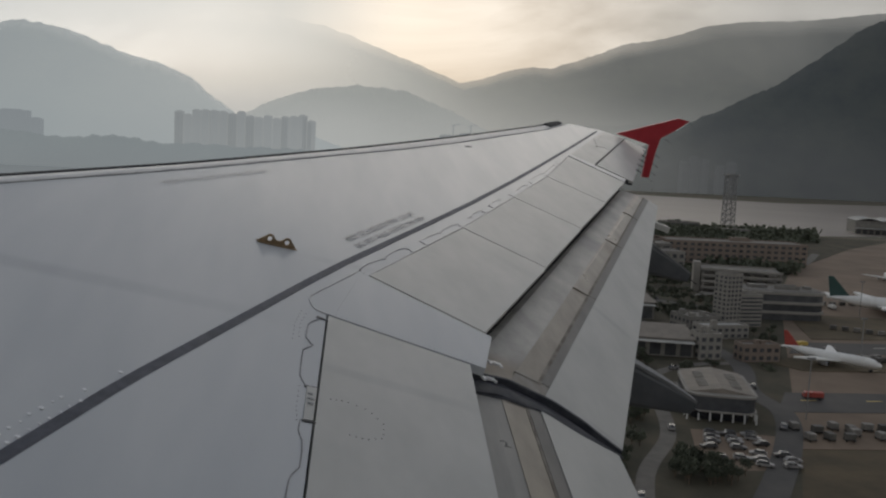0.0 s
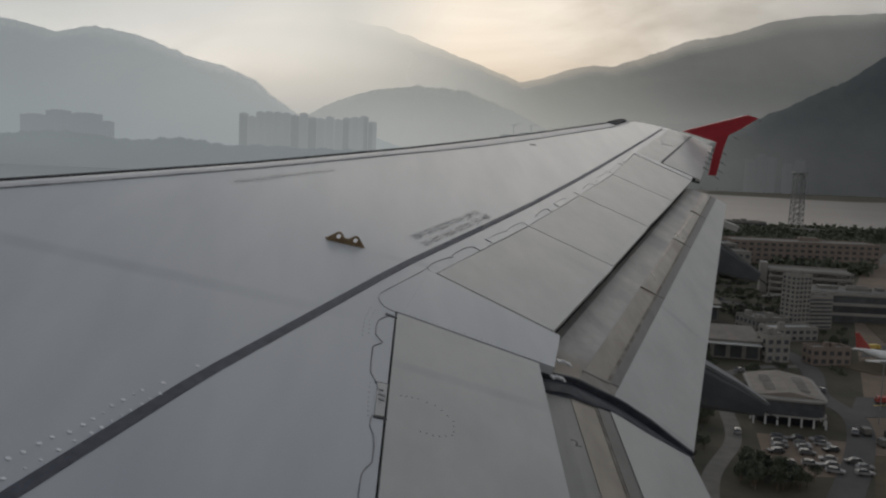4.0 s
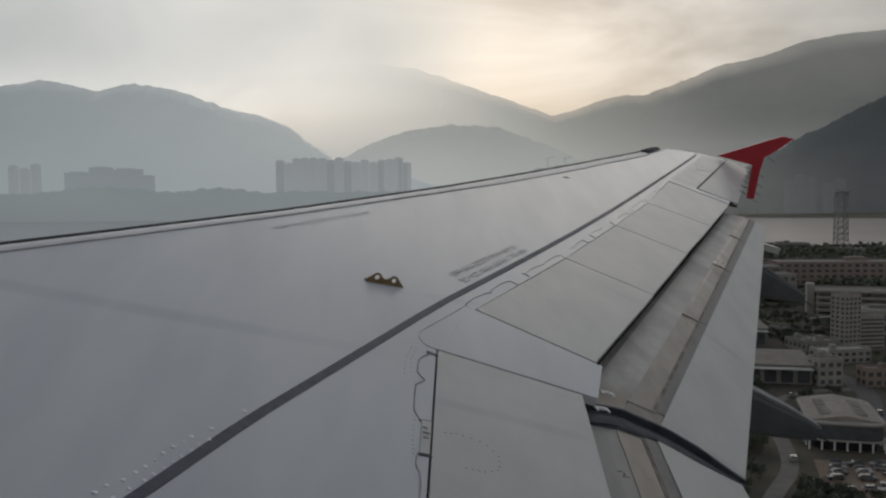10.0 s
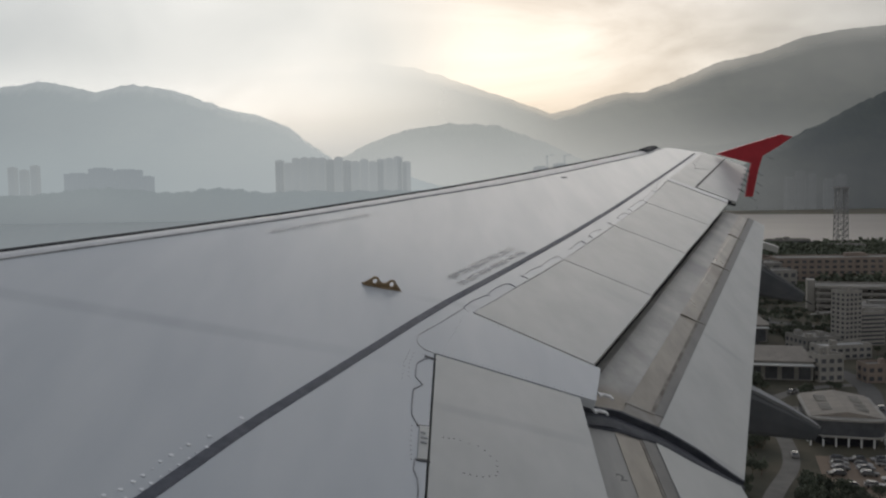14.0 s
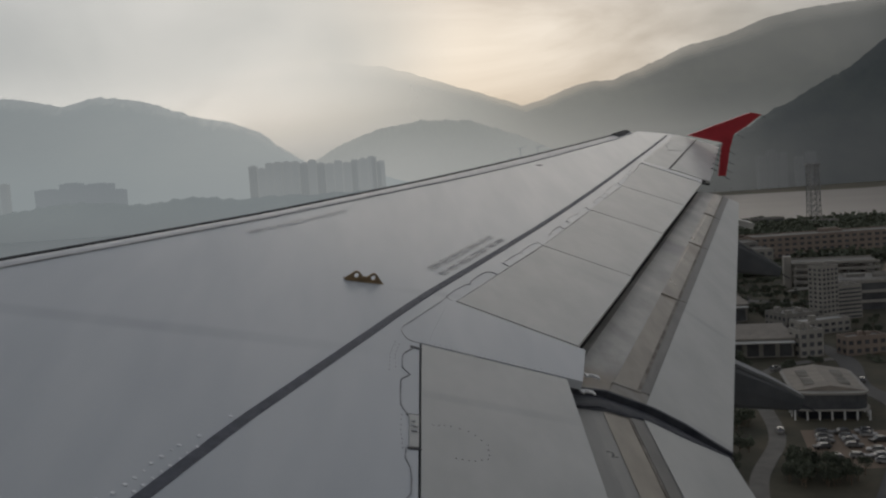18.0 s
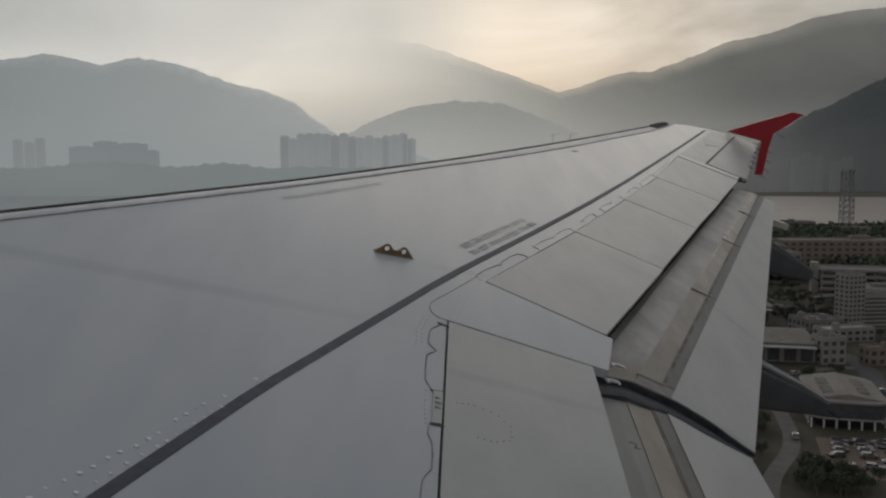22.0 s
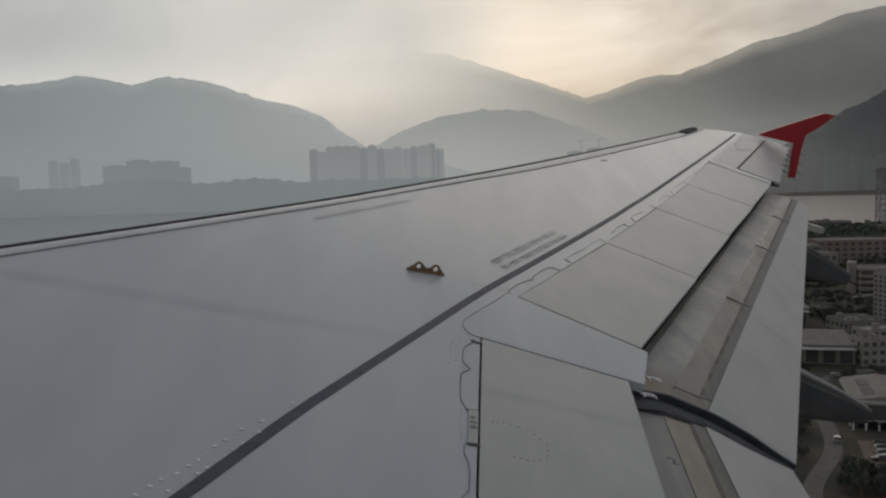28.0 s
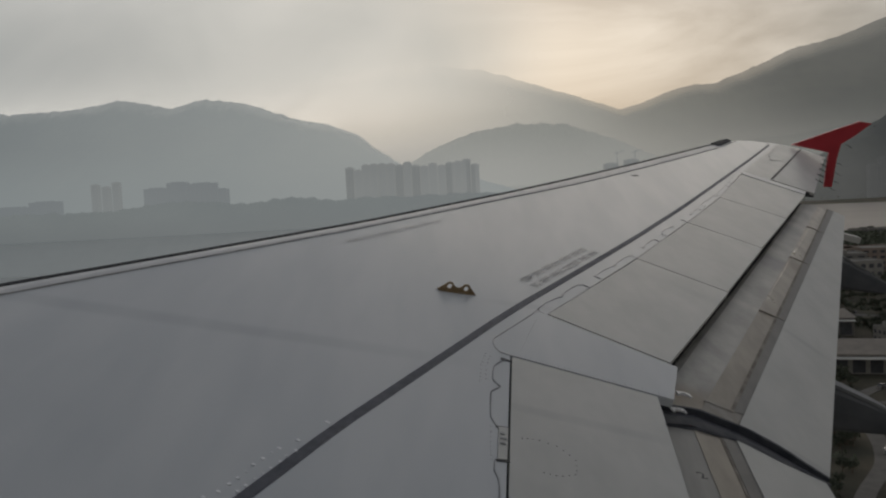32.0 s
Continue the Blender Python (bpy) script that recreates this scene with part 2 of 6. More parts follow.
stain(M["wing_paint"], (1.0, 5.28), (2.9, 5.74), 0.085, 0.16, 0.5, 0.5)
stain(M["wing_paint"], (3.3, 6.72), (3.75, 6.86), 0.06, 0.10, 0.15, 0.2)
BROWN = (0.75, 0.95, 1.15)
stain(M["bare_grey"], (6.05, 10.05), (6.5, 9.85), 0.42, 0.30, 0.1, 0.2)
stain(M["bare_grey"], (5.38, 8.55), (5.75, 8.35), 0.10, -0.16, 0.1, 0.15)
stain(M["bare_grey"], (4.3, 6.42), (5.2, 6.40), 0.30, 0.42, 0.1, 0.3, BROWN)
stain(M["bare_grey"], (6.9, 11.6), (7.3, 11.4), 0.35, 0.22, 0.1, 0.2)
stain(M["stained_glint_metal"], (6.3, 10.2), (6.9, 9.9), 0.35, 0.26, 0.1, 0.2, BROWN)
stain(M["stained_glint_metal"], (5.5, 8.45), (6.0, 8.25), 0.09, 0.32, 0.1, 0.2, BROWN)
stain(M["panel_paint"], (5.75, 8.27), (6.1, 8.1), 0.07, 0.14, 0.1, 0.2)
stain(M["panel_paint"], (5.2, 6.33), (5.55, 6.24), 0.06, 0.14, 0.1, 0.1)
stain(M["panel_paint"], (4.7, 8.0), (5.25, 7.75), 0.10, 0.06, 0.2, 0.2)
stain(M["panel_paint"], (3.4, 5.45), (4.2, 5.50), 0.06, 0.10, 0.2, 0.2)

# the land: base colours
M["ground"] = material("ground", (0.06, 0.065, 0.04), 0.95, second=(0.115, 0.09, 0.06), scale=0.012, bump=0.0)
M["apron"] = material("apron", (0.115, 0.083, 0.058), 0.9, second=(0.18, 0.132, 0.094), scale=0.03)
M["asphalt"] = material("asphalt", (0.05, 0.049, 0.048), 0.9, second=(0.08, 0.075, 0.07), scale=0.05)
M["park"] = material("park", (0.047, 0.046, 0.034), 0.95, second=(0.088, 0.076, 0.054), scale=0.06, spec=0.2)
M["pale_road"] = material("pale_road", (0.10, 0.093, 0.082), 0.9, second=(0.14, 0.13, 0.115), scale=0.2)
M["tank_white"] = material("tank_white", (0.45, 0.45, 0.44), 0.5, second=(0.53, 0.53, 0.51), scale=0.6)
M["car_paint"] = material("car_paint", (0.15, 0.145, 0.14), 0.4, second=(0.18, 0.175, 0.17), scale=2, per_object=0.8)
M["verge"] = material("verge", (0.05, 0.038, 0.02), 0.95, second=(0.095, 0.072, 0.04), scale=0.06)
M["water"] = material("water", (0.18, 0.155, 0.13), 0.45, second=(0.22, 0.19, 0.16), scale=0.004, bump=0.3, bump_scale=0.2)

# pale blue-grey base has the haze over the open bay painted in
M["bay_water"] = material("bay_water", (0.26, 0.285, 0.295), 0.3, second=(0.31, 0.335, 0.345), scale=0.003, bump=0.04, bump_scale=0.2)


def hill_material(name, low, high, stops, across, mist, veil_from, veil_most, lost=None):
    """Far backdrop hills: wooded slopes with haze painted in as emission. stops: haze tones across the range from x =
    across[0] to across[1]; mist: haze tone near the foot.
    """
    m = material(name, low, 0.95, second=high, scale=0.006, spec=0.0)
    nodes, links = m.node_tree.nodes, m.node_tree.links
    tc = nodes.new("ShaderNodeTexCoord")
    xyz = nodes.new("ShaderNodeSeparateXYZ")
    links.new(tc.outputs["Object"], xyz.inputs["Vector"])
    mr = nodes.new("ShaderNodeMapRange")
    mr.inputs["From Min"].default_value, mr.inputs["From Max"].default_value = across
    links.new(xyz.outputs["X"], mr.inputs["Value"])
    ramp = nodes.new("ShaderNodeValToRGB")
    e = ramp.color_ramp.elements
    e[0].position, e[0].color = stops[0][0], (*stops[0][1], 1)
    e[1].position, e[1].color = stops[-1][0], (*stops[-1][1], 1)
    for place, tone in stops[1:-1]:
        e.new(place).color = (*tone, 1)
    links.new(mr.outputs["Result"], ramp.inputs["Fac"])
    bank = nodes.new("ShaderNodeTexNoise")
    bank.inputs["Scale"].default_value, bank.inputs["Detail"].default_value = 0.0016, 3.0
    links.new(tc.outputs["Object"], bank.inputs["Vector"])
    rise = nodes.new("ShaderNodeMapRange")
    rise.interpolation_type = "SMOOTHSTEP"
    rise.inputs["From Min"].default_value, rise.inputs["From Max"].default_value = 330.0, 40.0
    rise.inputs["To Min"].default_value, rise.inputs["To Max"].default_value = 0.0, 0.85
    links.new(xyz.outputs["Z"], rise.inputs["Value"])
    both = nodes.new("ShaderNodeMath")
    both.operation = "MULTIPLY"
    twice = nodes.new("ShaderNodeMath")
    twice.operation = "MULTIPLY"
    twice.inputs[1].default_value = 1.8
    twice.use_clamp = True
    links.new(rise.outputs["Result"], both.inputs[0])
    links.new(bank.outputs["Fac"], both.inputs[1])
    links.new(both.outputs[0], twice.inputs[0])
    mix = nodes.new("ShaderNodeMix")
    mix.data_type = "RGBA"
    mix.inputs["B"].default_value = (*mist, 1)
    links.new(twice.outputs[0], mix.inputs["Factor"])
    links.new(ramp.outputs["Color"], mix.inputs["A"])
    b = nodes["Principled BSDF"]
    # the glow is painted haze, lighter towards the foot
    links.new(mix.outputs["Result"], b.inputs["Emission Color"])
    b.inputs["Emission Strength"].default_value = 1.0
    # transparency stands in for cloud that veils the crest, and swallows the range towards one end
    share = nodes.new("ShaderNodeAttribute")
    share.attribute_name = "rise_share"

    def ranged(sock, a0, a1, v0, v1):
        n = nodes.new("ShaderNodeMapRange")
        n.interpolation_type = "SMOOTHSTEP"
        for key, value in (("From Min", a0), ("From Max", a1), ("To Min", v0), ("To Max", v1)):
            n.inputs[key].default_value = value
        links.new(sock, n.inputs["Value"])
        return n.outputs["Result"]
    puffs = nodes.new("ShaderNodeTexNoise")
    puffs.inputs["Scale"].default_value, puffs.inputs["Detail"].default_value = 0.0022, 4.0
    links.new(tc.outputs["Object"], puffs.inputs["Vector"])
    fac_n = nodes.new("ShaderNodeMath")
    fac_n.operation = "MULTIPLY"
    links.new(ranged(share.outputs["Fac"], veil_from, 1.0, 0.0, veil_most), fac_n.inputs[0])
    links.new(ranged(puffs.outputs["Fac"], 0.3, 0.7, 0.55, 1.2), fac_n.inputs[1])
    fac = fac_n.outputs[0]
    if lost:
        more = nodes.new("ShaderNodeMath")
        more.operation, more.use_clamp = "ADD", True
        links.new(fac, more.inputs[0])
        links.new(ranged(xyz.outputs["X"], lost[0], lost[1], 1.0, 0.0), more.inputs[1])
        fac = more.outputs[0]
    clear_air = nodes.new("ShaderNodeBsdfTransparent")
    veiled = nodes.new("ShaderNodeMixShader")
    links.new(fac, veiled.inputs["Fac"])
    links.new(b.outputs[0], veiled.inputs[1])
    links.new(clear_air.outputs[0], veiled.inputs[2])
    links.new(veiled.outputs[0], nodes["Material Output"].inputs["Surface"])
    return m


# hill tones below are haze colours that glow over dark woods
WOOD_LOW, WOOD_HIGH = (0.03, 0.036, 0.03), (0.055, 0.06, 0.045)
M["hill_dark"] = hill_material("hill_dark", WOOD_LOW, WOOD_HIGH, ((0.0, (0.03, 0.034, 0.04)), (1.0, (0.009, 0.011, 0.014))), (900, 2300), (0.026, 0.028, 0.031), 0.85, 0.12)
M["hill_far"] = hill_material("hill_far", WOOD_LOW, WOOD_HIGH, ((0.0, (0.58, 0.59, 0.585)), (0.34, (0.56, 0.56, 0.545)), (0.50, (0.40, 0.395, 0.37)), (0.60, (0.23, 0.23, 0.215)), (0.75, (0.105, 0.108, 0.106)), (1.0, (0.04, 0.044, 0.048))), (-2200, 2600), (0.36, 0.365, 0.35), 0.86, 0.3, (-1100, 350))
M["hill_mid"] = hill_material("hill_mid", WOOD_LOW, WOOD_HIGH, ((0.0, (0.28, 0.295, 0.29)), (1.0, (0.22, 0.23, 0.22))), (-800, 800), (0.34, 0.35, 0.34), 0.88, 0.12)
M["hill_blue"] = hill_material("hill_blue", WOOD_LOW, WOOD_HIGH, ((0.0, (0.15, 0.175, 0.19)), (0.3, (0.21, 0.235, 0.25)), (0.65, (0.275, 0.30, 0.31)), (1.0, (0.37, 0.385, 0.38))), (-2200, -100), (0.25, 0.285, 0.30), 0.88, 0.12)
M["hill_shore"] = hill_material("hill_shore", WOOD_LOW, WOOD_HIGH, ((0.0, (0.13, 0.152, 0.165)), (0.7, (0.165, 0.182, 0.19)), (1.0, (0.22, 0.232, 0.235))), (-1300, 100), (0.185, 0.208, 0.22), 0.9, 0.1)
# far blocks glow grey: haze put into the emission, no lit windows
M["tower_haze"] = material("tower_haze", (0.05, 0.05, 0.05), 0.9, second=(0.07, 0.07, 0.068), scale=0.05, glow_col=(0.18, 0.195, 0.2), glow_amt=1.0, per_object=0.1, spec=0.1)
M["tower_dim_haze"] = material("tower_dim_haze", (0.05, 0.05, 0.05), 0.9, second=(0.07, 0.07, 0.068), scale=0.05, glow_col=(0.036, 0.04, 0.043), glow_amt=1.0, per_object=0.15, spec=0.1)
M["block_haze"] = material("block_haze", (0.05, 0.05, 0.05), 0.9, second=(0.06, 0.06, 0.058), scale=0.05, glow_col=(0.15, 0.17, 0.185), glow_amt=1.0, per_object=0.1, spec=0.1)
M["concrete"] = material("concrete", (0.14, 0.135, 0.125), 0.85, second=(0.2, 0.19, 0.17), scale=0.3, per_object=0.15)
M["pale_wall"] = material("pale_wall", (0.205, 0.195, 0.175), 0.8, second=(0.26, 0.245, 0.22), scale=0.2, per_object=0.1)
M["pink_wall"] = material("pink_wall", (0.18, 0.14, 0.115), 0.85, second=(0.23, 0.185, 0.15), scale=0.2, per_object=0.06)
M["dark_glass"] = material("dark_glass", (0.055, 0.058, 0.064), 0.2, second=(0.085, 0.087, 0.092), scale=0.3, per_object=0.25)
M["roof_tan"] = material("roof_tan", (0.17, 0.15, 0.128), 0.8, second=(0.22, 0.195, 0.165), scale=0.25, per_object=0.1)
M["flat_roof"] = material("flat_roof", (0.10, 0.097, 0.09), 0.9, second=(0.17, 0.16, 0.145), scale=0.15, per_object=0.12)
M["steel_roof"] = material("steel_roof", (0.27, 0.27, 0.26), 0.5, second=(0.33, 0.33, 0.315), scale=0.3)
M["jet_white"] = material("jet_white", (0.6, 0.6, 0.58), 0.4, second=(0.67, 0.67, 0.65), scale=0.4)
M["jet_green"] = material("jet_green", (0.02, 0.06, 0.055), 0.4)
M["engine_grey"] = material("engine_grey", (0.3, 0.3, 0.31), 0.4, 0.3, second=(0.38, 0.38, 0.38), scale=1)
M["tyre"] = material("tyre", (0.02, 0.02, 0.02), 0.9)
M["truck_red"] = material("truck_red", (0.27, 0.04, 0.03), 0.5, second=(0.33, 0.055, 0.04), scale=2)
M["truck_yellow"] = material("truck_yellow", (0.5, 0.34, 0.06), 0.5, second=(0.55, 0.4, 0.1), scale=2)
M["container"] = material("container", (0.09, 0.088, 0.082), 0.6, 0.2, second=(0.14, 0.132, 0.12), scale=1.5, per_object=0.7)
M["mark_white"] = material("mark_white", (0.5, 0.48, 0.44), 0.8, second=(0.62, 0.6, 0.55), scale=0.4)
M["mark_yellow"] = material("mark_yellow", (0.5, 0.36, 0.1), 0.8, second=(0.58, 0.43, 0.14), scale=0.4)
M["bark"] = material("bark", (0.09, 0.065, 0.045), 0.9, second=(0.13, 0.1, 0.07), scale=2)
M["leaves"] = material("leaves", (0.055, 0.064, 0.045), 0.8, second=(0.095, 0.102, 0.074), scale=0.6, per_object=0.3, spec=0.2)
M["mast_steel"] = material("mast_steel", (0.16, 0.16, 0.157), 0.6, 0.2, second=(0.26, 0.26, 0.255), scale=0.4)


# ---- mesh helpers ----
def mesh_from(name, bm, mat):
    me = bpy.data.meshes.new(name)
    bmesh.ops.recalc_face_normals(bm, faces=bm.faces)
    bm.to_mesh(me)
    bm.free()
    me.materials.append(mat)
    return me


def part(name, bm, mat, parent=None, label="", smooth=False):
    me = mesh_from(name, bm, mat)
    if smooth:
        for poly in me.polygons:
            poly.use_smooth = True
    ob = new(name, me)
    ob.parent = parent
    if label:
        tagged(ob, label)
    return ob


def thing(name, label, category, group="", kind="", place=None):
    e = new(name)
    tagged(e, label, category, group, kind)
    if place is not None:
        e.matrix_world = place
    return e


def add_box(bm, x0, x1, y0, y1, z0, z1, turn=0.0, at=(0, 0, 0)):
    m = Matrix.Translation(at) @ Matrix.Rotation(turn, 4, "Z")
    v = [bm.verts.new(m @ Vector((x, y, z))) for z in (z0, z1) for x, y in ((x0, y0), (x1, y0), (x1, y1), (x0, y1))]
    for f in ((0, 3, 2, 1), (4, 5, 6, 7), (0, 1, 5, 4), (1, 2, 6, 5), (2, 3, 7, 6), (3, 0, 4, 7)):
        bm.faces.new([v[i] for i in f])


def grid_solid(bm, tops, bottoms):
    """A closed solid between two equal grids of points (rows of points)."""
    ni, nj = len(tops), len(tops[0])
    tv = [[bm.verts.new(p) for p in row] for row in tops]
    bv = [[bm.verts.new(p) for p in row] for row in bottoms]
    for i in range(ni - 1):
        for j in range(nj - 1):
            bm.faces.new((tv[i][j], tv[i + 1][j], tv[i + 1][j + 1], tv[i][j + 1]))
            bm.faces.new((bv[i][j], bv[i][j + 1], bv[i + 1][j + 1], bv[i + 1][j]))
    for i in range(ni - 1):
        for j in (0, nj - 1):
            bm.faces.new((tv[i][j], bv[i][j], bv[i + 1][j], tv[i + 1][j]))
    for j in range(nj - 1):
        for i in (0, ni - 1):
            bm.faces.new((tv[i][j], tv[i][j + 1], bv[i][j + 1], bv[i][j]))


def loft(bm, rings):
    vs = [[bm.verts.new(p) for p in r] for r in rings]
    n = len(vs[0])
    for r0, r1 in zip(vs, vs[1:]):
        for k in range(n):
            bm.faces.new((r0[k], r0[(k + 1) % n], r1[(k + 1) % n], r1[k]))
    bm.faces.new(list(reversed(vs[0])))
    bm.faces.new(vs[-1])


# ---- the wing: plan in metres, s outboard from the aircraft's middle line, a aft, z up ----
ATTITUDE = Matrix(((0.9473, -0.0401, 0.3179), (0.0911, 0.9849, -0.1472), (-0.3072, 0.1684, 0.9366)))
EYE_IN_WING = Vector((2.7253, 1.6241, 1.8561))
ALTITUDE = 70.0


def lift(s):
    """Height of the upper skin: dihedral and the bend of a loaded wing."""
    return 0.08385 * (s - 2) + 0.001934 * (s - 2) ** 2


def line(points):
    def at(s):
        for (s0, a0), (s1, a1) in zip(points, points[1:]):
            if s <= s1 or (s1, a1) == points[-1]:
                return a0 + (a1 - a0) * (s - s0) / (s1 - s0)
    return at


lead = line(((2.0, -1.12), (5.55, 1.086), (6.28, 1.552), (7.6, 2.395), (8.62, 3.015), (9.43, 3.512), (10.5, 4.15), (11.9, 4.985), (13.29, 5.81), (15.0, 6.83), (15.7, 7.19), (16.25, 7.70), (17.05, 8.76)))
slat_back = line(((2.0, -1.03), (5.76, 1.305), (6.21, 1.592), (6.77, 1.951), (7.5, 2.416), (8.48, 3.02), (9.27, 3.512), (10.256, 4.133), (11.6, 4.946), (12.97, 5.755), (14.71, 6.80), (16.1, 7.56), (17.05, 8.85)))
HINGE = [(6.74, 3.665), (8.41, 4.525), (10.025, 5.315), (11.557, 6.055), (13.30, 6.80)]
BACK = [(6.472, 4.404), (8.164, 5.229), (9.813, 6.025), (11.398, 6.807), (13.05, 7.62)]
rear = line([(2.0, 3.236), (6.01, 3.405), (6.70, 3.60)] + HINGE + [(17.05, 8.58)])
spoil_back = line(((6.472, 4.404), (13.04, 7.62)))


def surf(s, a, up=0.0):
    return Vector((a, s, lift(s) + up))


def quad_slab(corners, up=0.0, thick=0.03, nu=8, nv=2, drop=None):
    """A slab over a four-cornered piece of the plan; corners are (s, a), in turn; up: height over the skin; drop(u, v): further fall."""
    bm = bmesh.new()
    tops, bottoms = [], []
    for i in range(nu + 1):
        u = i / nu
        top, bot = [], []
        for j in range(nv + 1):
            v = j / nv
            s = (corners[0][0] * (1 - u) + corners[1][0] * u) * (1 - v) + (corners[3][0] * (1 - u) + corners[2][0] * u) * v
            a = (corners[0][1] * (1 - u) + corners[1][1] * u) * (1 - v) + (corners[3][1] * (1 - u) + corners[2][1] * u) * v
            p = surf(s, a, up - (drop(u, v) if drop else 0.0))
            top.append(p)
            bot.append(p - Vector((0, 0, thick)))
        tops.append(top)
        bottoms.append(bot)
    grid_solid(bm, tops, bottoms)
    return bm


def path_strip(points, width, up=0.003, thick=0.003):
    """A thin painted or sealed line along points (s, a) on the skin."""
    bm = bmesh.new()
    tops, bottoms = [], []
    for i, (s, a) in enumerate(points):
        s0, a0 = points[max(0, i - 1)]
        s1, a1 = points[min(len(points) - 1, i + 1)]
        n = math.hypot(s1 - s0, a1 - a0) or 1.0
        wide = width(i / (len(points) - 1)) if callable(width) else width
        ns, na = -(a1 - a0) / n * wide / 2, (s1 - s0) / n * wide / 2
        row = [surf(s + ns, a + na, up), surf(s - ns, a - na, up)]
        tops.append(row)
        bottoms.append([p - Vector((0, 0, thick)) for p in row])
    grid_solid(bm, tops, bottoms)
    return bm


wing_pose = Matrix.Translation((0, 0, ALTITUDE)) @ ATTITUDE.to_4x4() @ Matrix.Translation(-EYE_IN_WING)
wing = thing("airliner", "airliner in flight, grey wing with extended flaps, red wingtip fence", "aircraft", place=wing_pose)

# skin: upper and lower surface, one closed body
bm = bmesh.new()
tops, bottoms = [], []
SPANS = sorted([2.0 + 0.25 * i for i in range(59)] + [16.62, 16.74, 6.01, 6.70, 6.74, 8.41, 10.025, 11.557, 13.30])
for s in SPANS:
    a0, a1 = slat_back(s), rear(s) - 0.006
    tops.append([surf(s, a0 + (a1 - a0) * j / 10, 0.0) for j in range(11)])
    deep = 0.42 - 0.018 * (s - 2)
    bottoms.append([surf(s, a0 + (a1 - a0) * j / 10, -0.06 - deep * math.sin(math.pi * (0.12 + 0.7 * j / 10))) for j in range(11)])
grid_solid(bm, tops, bottoms)
part("upper_skin", bm, M["wing_paint"], wing, "light grey painted wing skin with faint streaks", smooth=False)

# slat: pale strip, then the rounded dark nose
SLATS = [s for s in SPANS if s < 15.8]
bm = bmesh.new()
tops, bottoms = [], []
for s in SLATS:
    a0, a1 = lead(s) + 0.004, slat_back(s) - 0.004
    a0 = min(a0, a1 - 0.02)
    tops.append([surf(s, a0, 0.0), surf(s, (a0 + a1) / 2, 0.004), surf(s, a1, 0.002)])
    bottoms.append([p - Vector((0, 0, 0.05)) for p in tops[-1]])
grid_solid(bm, tops, bottoms)
part("slat", bm, M["slat_paint"], wing, "pale leading-edge slat")
bm = bmesh.new()
tops, bottoms = [], []
for s in SLATS:
    a0 = lead(s)
    front = [surf(s, a0 + 0.003, -0.003), surf(s, a0, -0.004)]
    tops.append(front + [surf(s, a0 - 0.072 * math.sin(k * math.pi / 8), -0.003 - 0.07 * (k / 4) ** 4) for k in range(1, 5)])
    bottoms.append([surf(s, a0 + 0.03, -0.05 - 0.03 * k) for k in range(6)])
grid_solid(bm, tops, bottoms)
part("slat_nose", bm, M["nose_metal"], wing, "near-black rounded leading edge")
part("slat_end", quad_slab(((15.0, 6.80), (15.75, 7.24), (15.7, 7.30), (15.0, 6.93)), 0.02, 0.08, 4, 2), M["nose_metal"], wing, "dark end of the outer slat")

for lo, hi, mat in ((2.2, 8.6, "faint_seam"), (8.4, 15.9, "seam_grey")):
    part("slat_joint", path_strip([(s, slat_back(s) - 0.002) for s in SPANS if lo < s < hi], lambda u: 0.006 + 0.004 * u, 0.0055, 0.004), M[mat], wing, "thin joint behind the slat")

# near-black sheets added below, standing for the shade inside the joints
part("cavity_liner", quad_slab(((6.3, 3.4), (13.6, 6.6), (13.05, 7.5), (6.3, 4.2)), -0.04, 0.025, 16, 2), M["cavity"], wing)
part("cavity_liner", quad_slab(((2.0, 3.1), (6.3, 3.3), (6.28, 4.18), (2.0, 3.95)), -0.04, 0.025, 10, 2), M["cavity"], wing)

# walkway line
pts = [(2.4, 1.64), (4.2, 2.345), (4.75, 2.565), (4.95, 2.65)] + [(5.2 + 0.4 * i, line(((4.95, 2.65), (6.637, 3.416), (8.086, 4.148), (9.1, 4.657), (10.62, 5.40), (13.02, 6.548), (15.5, 7.74), (16.6, 8.265)))(5.2 + 0.4 * i)) for i in range(29)]
part("walkway_line", path_strip(pts, lambda u: 0.048 - 0.014 * u), M["line_grey"], wing, "dark grey line bounding the walkway")

# fixed panel between the spoilers
part("fixed_panel", quad_slab(((6.015, 3.394), (6.755, 3.588), (6.44, 4.44), (5.985, 4.32)), 0.003, 0.05, 6, 4), M["wing_paint"], wing)

# spoilers
for k in range(4):
    g = 0.008
    h0, h1, b1, b0 = HINGE[k], HINGE[k + 1], BACK[k + 1], BACK[k]
    part("spoiler", quad_slab(((h0[0] + g, h0[1]), (h1[0] - g, h1[1]), (b1[0] - g, b1[1]), (b0[0] + g, b0[1])), 0.002, 0.03, 6, 4), M["panel_paint"], wing, "light grey spoiler panel")
part("spoiler", quad_slab(((1.3, 3.212), (6.0, 3.41), (5.97, 4.225), (1.3, 4.026)), 0.002, 0.03, 10, 4), M["panel_paint"], wing, "light grey inboard spoiler panel")

# outer fixed panel and aileron
part("fixed_panel", quad_slab(((13.43, 6.85), (16.75, 8.432), (16.86, 8.88), (13.36, 7.22)), 0.0, 0.06, 10, 2), M["panel_paint"], wing)
part("fixed_panel", quad_slab(((13.32, 6.82), (13.50, 6.88), (13.30, 7.72), (13.07, 7.63)), 0.006, 0.05, 3, 4), M["slat_paint"], wing)
